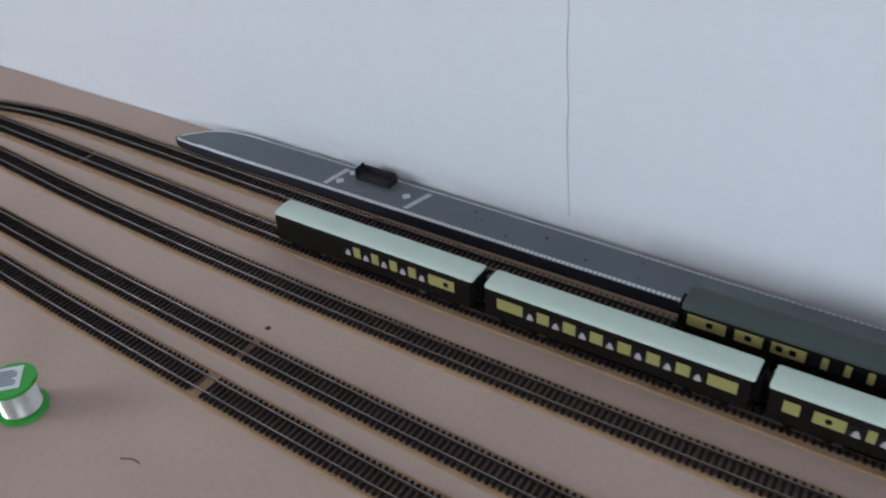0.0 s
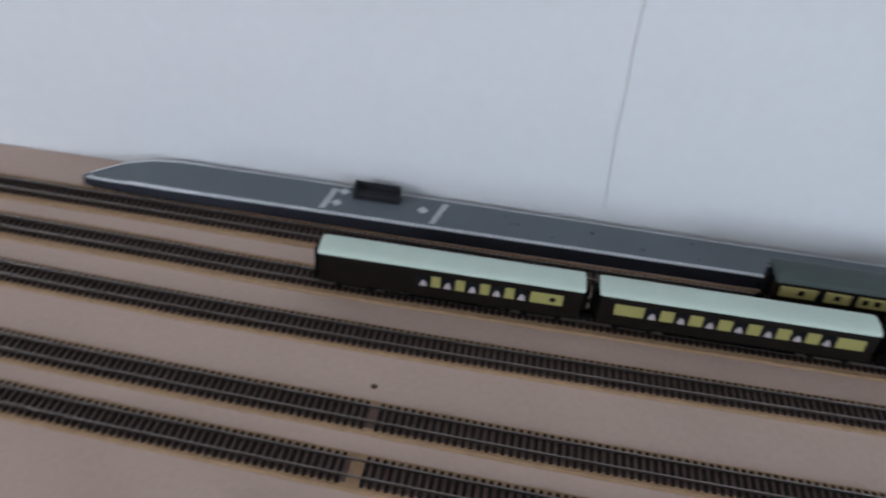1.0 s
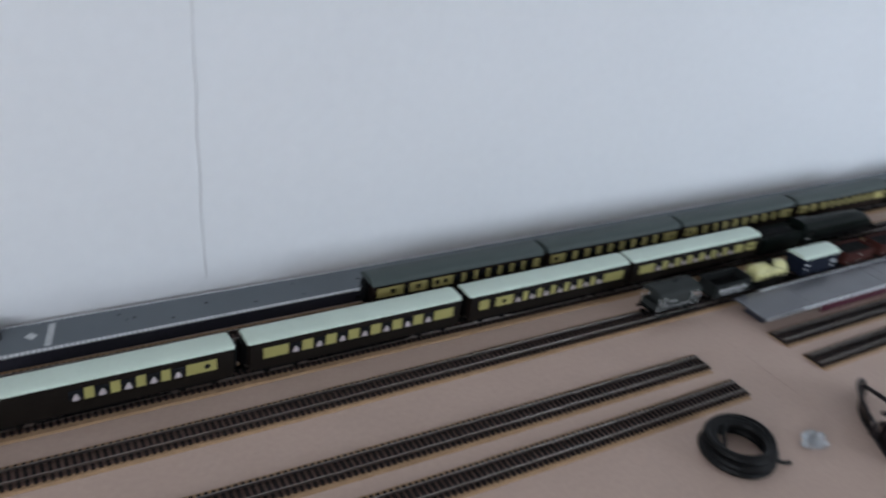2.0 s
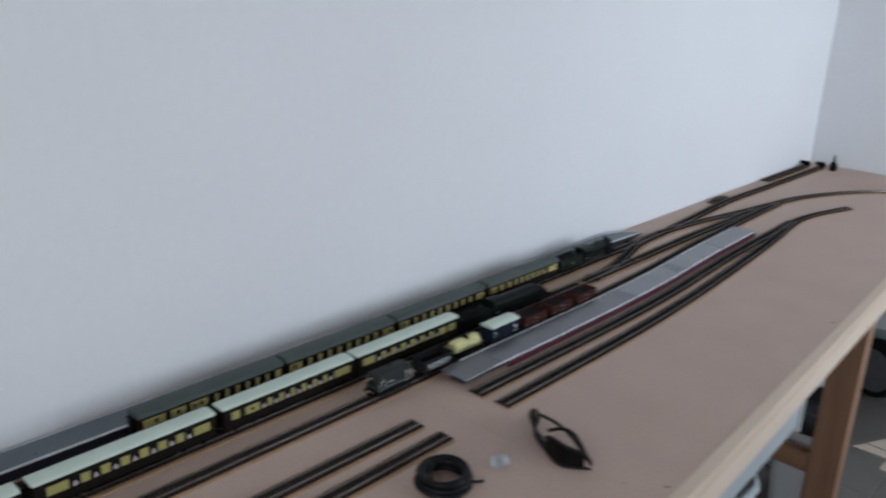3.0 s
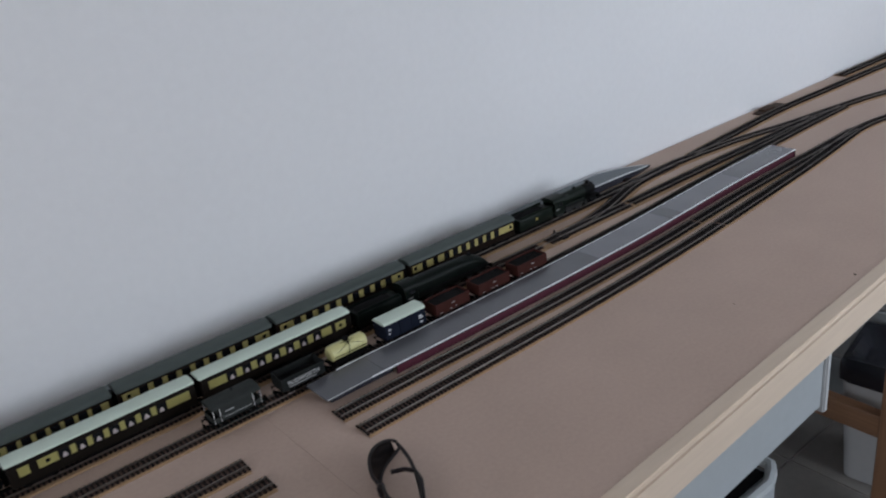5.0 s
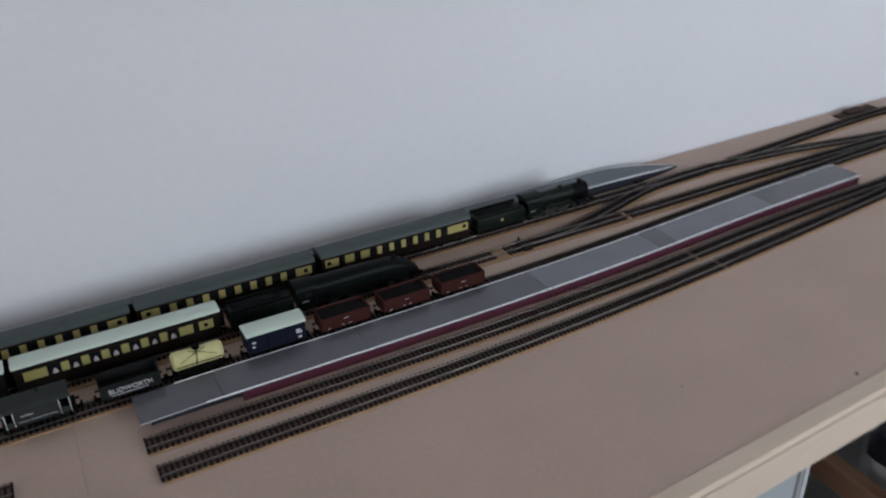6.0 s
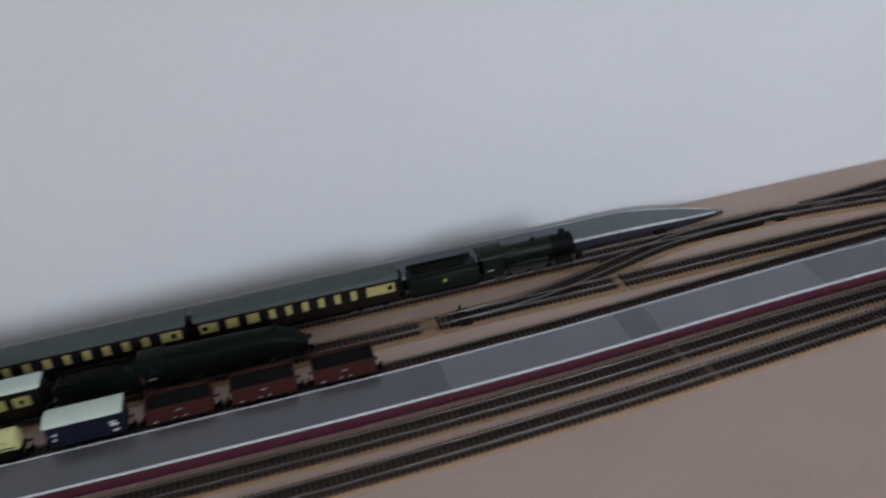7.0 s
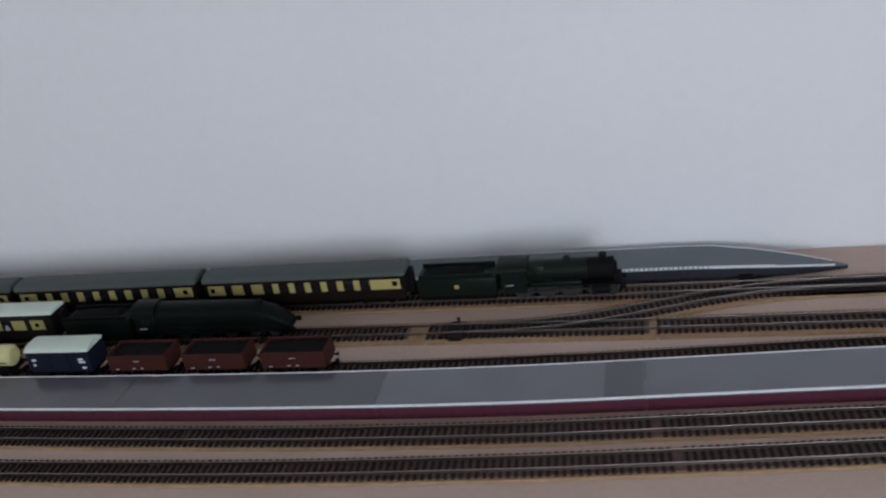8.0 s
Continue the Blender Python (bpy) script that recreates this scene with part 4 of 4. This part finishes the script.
bv = thing("brake_van", "grey goods brake van with open verandas and white handrails", "goods wagon", "goods wagons", at=pose(0.348, Y3, 0))
boxpart("cabin", (0.016, 0.064, -0.0155, 0.0155, 0.0182, 0.0400), M_GREYV, bv, "grey planked cabin", 0.0005)
bm = bmesh.new()
prism(bm, arch(0.0172, 0.0402, 0.0475, 12), 0.003, 0.0785)
part("roof", bm, M_GREYV, bv, "grey curved roof")
boxpart("platform_deck", (0.0, 0.083, -0.0155, 0.0155, 0.0181, 0.0192), M_BLACK, bv)
for s in (-1, 1):
    for xa, xb in ((0.004, 0.0155), (0.0645, 0.078)):
        boxpart("veranda_side", (xa, xb, s * 0.0152 - 0.0004, s * 0.0152 + 0.0004, 0.0192, 0.0270), M_GREYV, bv)
    for x in (0.005, 0.0145, 0.0655, 0.077):
        bm = bmesh.new()
        sweep(bm, [(x, s * 0.0160, 0.0200), (x, s * 0.0163, 0.0300), (x, s * 0.0160, 0.0395)], 0.0006, 6)
        part("handrail", bm, M_WHITE, bv, "white handrail")
    bm = bmesh.new()
    sweep(bm, [(0.018, s * 0.0165, 0.0245), (0.062, s * 0.0165, 0.0245)], 0.0004, 5)
    part("handrail", bm, M_MARK, bv, "worn white handrail")
    bm = bmesh.new()
    box(bm, 0.003, 0.080, s * 0.0160 - 0.0013, s * 0.0160 + 0.0013, 0.0112, 0.0120)
    part("footboard", bm, M_GREYV, bv, "grey footboard")
    boxpart("number_bar", (0.022, 0.036, s * 0.0157 - 0.0004, s * 0.0157 + 0.0004, 0.0310, 0.0325), M_MARK, bv)
for xe in (0.0038, 0.0775):
    boxpart("veranda_end", (xe - 0.0004, xe + 0.0004, -0.0150, 0.0150, 0.0192, 0.0275), M_GREYV, bv)
bm = bmesh.new()
cyl(bm, (0.045, 0.004, 0.0490), 0.0012, 0.006, 'z', 10)
part("stove_pipe", bm, M_BLACK, bv)
chassis(bv, 0.083, 0.046)

# ---------------------------------------------------------------- small things on the board


def buffer_stop(x, y, lab):
    th = thing("buffer_stop", lab, "buffer stop", "buffer stops", at=pose(x, y, 0.0))
    boxpart("beam", (-0.005, 0.003, -0.018, 0.018, 0.0120, 0.0250), M_BLACK, th, "", 0.0008)
    boxpart("ballast_box", (0.0035, 0.0200, -0.0120, 0.0120, 0.0042, 0.0180), M_BLACK, th, "", 0.0012)
    for s in (-1, 1):
        bm = bmesh.new()
        box(bm, -0.0015, 0.0025, s * 0.0085 - 0.0016, s * 0.0085 + 0.0016, 0.0044, 0.0125)
        sweep(bm, [(0.002, s * 0.0145, 0.0200), (0.022, s * 0.0145, 0.0060)], 0.0016, 6)
        part("post", bm, M_BLACK, th)


buffer_stop(2.845, -0.060, "small black buffer stop at the siding end by the wall")
buffer_stop(2.872, -0.109, "small black buffer stop at the end of the longer siding")

bm = bmesh.new()
prof = [(0.0, 0.0), (0.0125, 0.0), (0.0135, 0.003), (0.0135, 0.022), (0.0100, 0.030), (0.0045, 0.034), (0.0040, 0.052), (0.0016, 0.060), (0.0, 0.060)]
bmesh.ops.spin(bm, geom=bm.verts[:] + [bm.edges.new((a, b)) for vs in [[bm.verts.new((r, 0, z)) for r, z in prof]] for a, b in zip(vs, vs[1:])], cent=(0, 0, 0), axis=(0, 0, 1), angle=2 * math.pi, steps=20)
bmesh.ops.remove_doubles(bm, verts=bm.verts, dist=0.0001)
bmesh.ops.recalc_face_normals(bm, faces=bm.faces)
bot = tagged(new("glue_bottle", mesh_of("glue_bottle", bm, M_BLACK)), "small black bottle with pointed nozzle by the corner", "bottle")
bot.matrix_world = pose(2.872, -0.156, 0.0)

pm = thing("point_motor", "dark brown uneven turnout plate with lever beside the track", "turnout motor", at=pose(2.075, -0.064, 0.0005, 0, 0, 3))
boxpart("cover", (-0.034, 0.016, -0.012, 0.010, 0.0, 0.009), M_RUST, pm, "", 0.002)
boxpart("base", (-0.060, 0.060, -0.016, 0.012, 0.0, 0.0033), M_RUST, pm, "", 0.001)
for px, py in ((1.126, -0.199), (1.44, -0.113)):
    lv = thing("turnout_lever", "small dark turnout lever box beside the track", "turnout lever", "turnout levers", at=pose(px, py, 0.0022))
    boxpart("box", (-0.008, 0.008, -0.017, 0.017, 0.0, 0.0046), M_SLEEPER, lv, "", 0.0008)
    boxpart("pin", (-0.0015, 0.0015, 0.0145, 0.0165, 0.0046, 0.0100), M_BLACK, lv)

# reel of solder
sp = thing("solder_reel", "green plastic reel of bright solder wire with paper label", "wire reel", at=pose(-0.504, -0.525, 0.0))
for z in (0.0, 0.0345):
    bm = bmesh.new()
    cyl(bm, (0, 0, z + 0.0020), 0.0240, 0.0040, 'z', 40)
    bmesh.ops.bevel(bm, geom=[e for e in bm.edges if e.calc_face_angle(0) > 1], offset=0.0009, segments=2, affect='EDGES')
    part("flange", bm, M_SPOOLG, sp, "bright green flange")
bm = bmesh.new()
prof = [(0.0178, 0.0041)] + [(0.0181 + (0.0006 if k % 2 else 0.0) + 0.0002 * math.sin(k * 1.55), 0.0044 + k * 0.00067) for k in range(44)] + [(0.0178, 0.0344)]
vs = [bm.verts.new((r, 0, z)) for r, z in prof]
bmesh.ops.spin(bm, geom=vs + [bm.edges.new((p, q)) for p, q in zip(vs, vs[1:])], cent=(0, 0, 0), axis=(0, 0, 1), angle=2 * math.pi, steps=40)
bmesh.ops.remove_doubles(bm, verts=bm.verts, dist=0.00005)
bmesh.ops.recalc_face_normals(bm, faces=bm.faces)
part("solder_winding", bm, M_SOLDER, sp, "bright tin wire winding")
bm = bmesh.new()
box(bm, -0.0140, 0.0140, -0.0150, 0.0150, 0.0, 0.0005)
lb = part("paper_label", bm, M_PAPER, sp, "white square label")
lb.matrix_basis = pose(-0.004, -0.001, 0.0386, 0, 0, 45)
bm = bmesh.new()
for k in range(6):
    box(bm, -0.0095, 0.0095 - 0.003 * (k % 3 == 2), -0.0105 + k * 0.0036, -0.0080 + k * 0.0036, 0.0004, 0.0008)
ink = part("print_bar", bm, M_INK, lb, "grey print")

# coil of cable
co = thing("cable_coil", "coil of black electrical cable lying on the board", "cable", at=pose(0.262, -0.509, 0.0, 0, 0, 20))
rnd = random.Random(4)
for k in range(9):
    bm = bmesh.new()
    R = 0.033 + 0.0030 * (k % 3) - 0.0015 * (k // 3)
    z = 0.0046 + 0.0062 * (k // 3)
    ox, oy = rnd.uniform(-0.002, 0.002), rnd.uniform(-0.002, 0.002)
    pts = [(ox + R * math.cos(a), oy + R * 0.96 * math.sin(a), z + 0.0012 * math.sin(2 * a + k)) for a in [2 * math.pi * i / 48 for i in range(49)]]
    sweep(bm, pts, 0.0044, 8)
    part("cable_turn", bm, M_CABLE, co)
for s in (0.0, 0.012):
    bm = bmesh.new()
    sweep(bm, [(0.010 + s, -0.033, 0.012), (0.012 + s, -0.040, 0.006), (0.020 + s, -0.046, 0.0030), (0.026 + s, -0.050, 0.0028)] if s == 0 else
          [(-0.030, 0.006, 0.019), (-0.010, 0.016, 0.020), (0.014, 0.022, 0.019)], 0.0022, 8)
    part("cable_end", bm, M_CABLE, co)

# clear plastic scrap
bm = bmesh.new()
bmesh.ops.create_icosphere(bm, subdivisions=3, radius=0.012)
for v in bm.verts:
    v.co *= 1 + 0.45 * noise.noise(v.co * 130)
    v.co.z = max(v.co.z * 0.7 + 0.006, 0.0)
    v.co.x *= 1.35
tagged(new("plastic_scrap", mesh_of("plastic_scrap", bm, clear)), "crumpled scrap of clear plastic on the board", "scrap").matrix_world = pose(0.357, -0.536, 0.0)

# sunglasses lying on their front with the arms folded
sg = thing("sunglasses", "dark wraparound sunglasses lying with folded arms on the board", "sunglasses")
ROUND = [Vector((*q, 0)) for q in spline([(0.508, -0.496), (0.464, -0.519), (0.439, -0.553), (0.417, -0.600), (0.441, -0.638)], 0.002)]


def front_point(t, h):
    """Along the wrapped front from one hinge to the other; h: height on the lens."""
    s = t * (len(ROUND) - 1)
    i = min(int(s), len(ROUND) - 2)
    q = ROUND[i].lerp(ROUND[i + 1], s - i)
    d = (ROUND[i + 1] - ROUND[i]).normalized()
    tall = 0.010 + 0.022 * abs(math.sin(2 * math.pi * t)) ** 0.6 + (0.004 if t > 0.5 else 0.0) + 0.006 * math.sin(math.pi * t)
    inward = Vector((-d.y, d.x, 0))
    return q + inward * (tall * h * (-0.30 if t < 0.45 else 0.10 if t > 0.55 else -0.30 + 4.0 * (t - 0.45))) + Vector((0, 0, 0.0024 + tall * h * 0.80))


for t0, t1 in ((0.05, 0.47), (0.53, 0.95)):
    bm = bmesh.new()
    grid = [[bm.verts.new(front_point(t0 + (t1 - t0) * i / 16, 0.05 + 0.90 * j / 5)) for j in range(6)] for i in range(17)]
    for a, b in zip(grid, grid[1:]):
        for j in range(5):
            bm.faces.new((a[j], a[j + 1], b[j + 1], b[j]))
    bmesh.ops.solidify(bm, geom=bm.faces[:], thickness=0.0018)
    part("lens", bm, M_LENS, sg, "smoked dark lens")
bm = bmesh.new()
sweep(bm, [front_point(k / 40, 1.0) for k in range(41)], 0.0020, 8)
sweep(bm, [front_point(k / 40, 0.0) for k in range(41)], 0.0022, 8)
sweep(bm, [front_point(0.5, k / 4) for k in range(5)], 0.0040, 8)
part("front_frame", bm, M_SHADE, sg)
hinge_a, hinge_b = front_point(0.0, 0.6), front_point(1.0, 0.6)
bm = bmesh.new()
arm_a = [hinge_a.lerp(hinge_b, u) + Vector((0.010, 0.004, 0.0)) * math.sin(math.pi * u) + Vector((0, 0, 0.008 * math.sin(math.pi * u))) for u in [k / 14 for k in range(15)]]
sweep(bm, arm_a, 0.0030, 8, 0.8)
part("arm", bm, M_SHADE, sg)
bm = bmesh.new()
arm_b = [hinge_b, Vector((0.463, -0.606, 0.017)), Vector((0.477, -0.585, 0.020)), Vector((0.481, -0.568, 0.021)), Vector((0.474, -0.556, 0.021)), Vector((0.460, -0.546, 0.019))]
sweep(bm, arm_b, 0.0032, 8, 0.8)
part("arm", bm, M_SHADE, sg)

# specks, screw holes and a loose hair on the board
# the second and third lumps stand for screw holes
for k, (x, y, r) in enumerate(((-0.372, -0.323, 0.0030), (0.486, -0.738, 0.0024), (1.305, -0.691, 0.0026), (0.449, -0.690, 0.0012), (1.10, -0.60, 0.0012))):
    bm = bmesh.new()
    bmesh.ops.create_icosphere(bm, subdivisions=2, radius=r)
    for v in bm.verts:
        v.co *= 1 + 0.3 * noise.noise(v.co * 900 + Vector((k, 0, 0)))
        v.co.z = max(v.co.z * 0.4, -0.0001)
    tagged(new("speck", mesh_of("speck", bm, M_SPECK)), "small dark lump marking crumbs and screw holes alike", "speck", "specks on the board").matrix_world = pose(x, y, 0.0001)
bm = bmesh.new()
sweep(bm, [(-0.372 + 0.004 * k, -0.520 - 0.0004 * k * k + 0.003 * k, 0.0005) for k in range(6)], 0.0005, 5)
tagged(new("loose_fibre", mesh_of("loose_fibre", bm, M_SPECK)), "short dark fibre lying on the board", "fibre")

# ---------------------------------------------------------------- under the table


def crate(name, label, x, y, w, d, h, material, lid, z=FLOOR_Z, turn=0.0, lidname="lid"):
    th = thing(name, label, "storage box", "boxes under the table", at=pose(x, y, z, 0, 0, turn))
    bm = bmesh.new()
    box(bm, -w / 2, w / 2, -d / 2, d / 2, 0.0, h, 0.012, 2)
    for v in bm.verts:
        k = 0.90 + 0.10 * v.co.z / h
        v.co.x *= k
        v.co.y *= k
    part("tub", bm, material, th)
    if lid:
        bm = bmesh.new()
        box(bm, -w / 2 - 0.008, w / 2 + 0.008, -d / 2 - 0.008, d / 2 + 0.008, h + 0.0005, h + 0.022, 0.008, 2)
        part(lidname, bm, lid, th)
        bm = bmesh.new()
        for s in (-1, 1):
            sweep(bm, [(-0.05, s * (d / 2 + 0.004), h - 0.02), (-0.045, s * (d / 2 + 0.018), h - 0.035), (0.045, s * (d / 2 + 0.018), h - 0.035), (0.05, s * (d / 2 + 0.004), h - 0.02)], 0.006, 8)
        part("handle", bm, lid, th)
    return th


wide = thing("storage_box", "long frosted plastic box on an added black crate", "storage box", "boxes under the table")
plate("tub", ((0.28, edge_at(0.28) + 0.035), (1.265, edge_at(1.265) + 0.035), (1.265, -0.25), (0.28, -0.25)), -0.250, -0.090, M_FROST, wide, "frosted grey plastic tub", 0.006)
plate("end_post", ((1.2655, edge_at(1.27) + 0.030), (1.280, edge_at(1.28) + 0.030), (1.280, edge_at(1.28) + 0.060), (1.2655, edge_at(1.27) + 0.060)), -0.262, -0.085, M_BOXW, wide, "white plastic corner post", 0.003)
# added support for the long box, black to match the dark gap there
crate("storage_box", "black crate added in the dark to carry the long box", 0.78, -0.31, 0.92, 0.20, 0.547, M_BLACK, M_BLACK)
open_tub = thing("open_tub", "open grey plastic tub with thick pale rim under table", "storage box", "boxes under the table", at=pose(1.02, -0.545, FLOOR_Z))
bm = bmesh.new()
box(bm, -0.19, 0.19, -0.090, 0.090, 0.0, 0.44, 0.02, 3)
part("tub", bm, M_BOXG, open_tub, "grey plastic tub")
bm = bmesh.new()
loop = [(0.19 * math.copysign(min(1, abs(math.cos(a)) * 1.25), math.cos(a)), 0.097 * math.copysign(min(1, abs(math.sin(a)) * 1.25), math.sin(a)), 0.447) for a in [2 * math.pi * k / 40 for k in range(41)]]
sweep(bm, loop, 0.011, 8)
part("rim", bm, M_FROST, open_tub, "pale rounded rim")
# black plate across the mouth in place of the tub's shaded inside
boxpart("inner_dark", (-0.165, 0.165, -0.076, 0.076, 0.4402, 0.446), M_BLACK, open_tub, "black plate standing for the dark inside")
dr = thing("drawer_unit", "small white plastic drawer unit under the table", "drawer unit", at=pose(2.16, -0.415, FLOOR_Z))
boxpart("carcass", (-0.14, 0.14, -0.11, 0.11, 0.0, 0.56), M_BOXW, dr, "", 0.008)
for k in range(3):
    d = boxpart("drawer", (-0.152, -0.1402, -0.098, 0.098, 0.02 + k * 0.178, 0.185 + k * 0.178), M_FROST, dr, "", 0.004)
    boxpart("handle", (-0.162, -0.1522, -0.04, 0.04, 0.11 + k * 0.178, 0.125 + k * 0.178), M_BOXG, d, "", 0.003)
bn = thing("waste_bin", "white waste bin with navy black liner folded over its rim", "bin", at=pose(1.88, -0.535, FLOOR_Z, 0, 0, 8))


def rounded_loop(w, d, r, z, n=6):
    """Corner-rounded rectangle at height z."""
    pts = []
    for cx, cy, a0 in ((w - r, d - r, 0), (r - w, d - r, 90), (r - w, r - d, 180), (w - r, r - d, 270)):
        pts += [(cx + r * math.cos(radians(a0 + 90 * k / n)), cy + r * math.sin(radians(a0 + 90 * k / n)), z) for k in range(n + 1)]
    return pts


def lofted(loops, wob=0.0):
    bm = bmesh.new()
    rings = [[bm.verts.new(Vector(p) + wob * Vector((noise.noise(Vector(p) * 22), noise.noise(Vector(p) * 22 + Vector((5, 0, 0))), noise.noise(Vector(p) * 26 + Vector((0, 9, 0)))))) for p in lp] for lp in loops]
    for p, q in zip(rings, rings[1:]):
        for i in range(len(p)):
            bm.faces.new((p[i], p[(i + 1) % len(p)], q[(i + 1) % len(p)], q[i]))
    bm.faces.new(rings[0][::-1]), bm.faces.new(rings[-1])
    bmesh.ops.recalc_face_normals(bm, faces=bm.faces)
    return bm


part("bucket", lofted([rounded_loop(0.078, 0.066, 0.025, 0.0), rounded_loop(0.098, 0.086, 0.03, 0.295)]), M_BOXW, bn, "white plastic tub")
part("bin_liner", lofted([rounded_loop(0.103, 0.092, 0.03, 0.285), rounded_loop(0.104, 0.094, 0.03, 0.31), rounded_loop(0.106, 0.096, 0.032, 0.335), rounded_loop(0.102, 0.092, 0.032, 0.350),
                          rounded_loop(0.085, 0.075, 0.03, 0.345), rounded_loop(0.060, 0.050, 0.03, 0.320)], 0.016), M_BAG, bn, "crumpled dark liner")
rl = thing("hose_reel", "black hose wound on a grey reel against the wall", "hose", at=pose(2.80, -0.475, FLOOR_Z, 0, 0, 70))
for k in range(4):
    bm = bmesh.new()
    R = 0.104 - 0.003 * k
    sweep(bm, [(R * math.cos(a), -0.024 + 0.016 * k, 0.117 + R * math.sin(a)) for a in [2 * math.pi * i / 40 for i in range(41)]], 0.011, 8)
    part("hose_turn", bm, M_CABLE, rl)
bm = bmesh.new()
cyl(bm, (0, 0.010, 0.117), 0.090, 0.012, 'y', 36)
part("reel_disc", bm, M_REEL, rl, "dusty grey reel disc")
bm = bmesh.new()
cyl(bm, (0, -0.012, 0.117), 0.026, 0.032, 'y', 24, 0.020)
for k in range(5):
    a = 0.5 + 2 * math.pi * k / 5
    sweep(bm, [(0.024 * math.cos(a), -0.004, 0.117 + 0.024 * math.sin(a)), (0.088 * math.cos(a), -0.002, 0.117 + 0.088 * math.sin(a))], 0.006, 6)
part("hub", bm, M_BLACK, rl)
bm = bmesh.new()
sweep(bm, [(-0.09, -0.05, 0.03), (-0.16, -0.08, 0.014), (-0.26, -0.08, 0.0135), (-0.40, -0.02, 0.0135)], 0.013, 8)
part("hose_end", bm, M_CABLE, rl)
sk = slab("wall_shelf", (2.62, EAST_X - 0.002, -0.95, -0.30, -0.335, -0.315), M_BOXG, "grey shelf board on the end wall under the table", "shelf")
slab("wall_trunking", (EAST_X - 0.020, EAST_X - 0.002, -0.82, -0.20, -0.650, -0.602), M_BOXG, "grey cable trunking along the end wall", "trunking", 0.003)
cs = thing("tool_case", "dark power tool with pale label on the shelf", "power tool", at=pose(2.78, -0.50, -0.315))
boxpart("body", (-0.10, 0.10, -0.15, 0.15, 0.0, 0.075), M_BLACK, cs, "", 0.015)
boxpart("motor", (-0.06, 0.06, -0.13, -0.01, 0.0752, 0.16), M_BOXG, cs, "", 0.02)
boxpart("pale_label", (-0.063, -0.0605, -0.11, -0.05, 0.10, 0.13), M_BOXW, cs)

# ---------------------------------------------------------------- floor tiles
bm = bmesh.new()
box(bm, -0.1635, 0.1635, -0.1635, 0.1635, -0.0029, 0.0, 0.0015)
ME_TILE = mesh_of("tile", bm, M_TILE, False)
fl = bpy.data.objects["floor"]
n = 0
rest = bmesh.new()
for i in range(16):
    for j in range(9):
        x, y = WEST_X + 0.165 + i * 0.33, SOUTH_Y + 0.165 + j * 0.33
        if x + 0.16 < EAST_X + T and y + 0.16 < WALL_Y + T:
            ob = piece("tile", ME_TILE, fl, pose(x, y, FLOOR_Z))
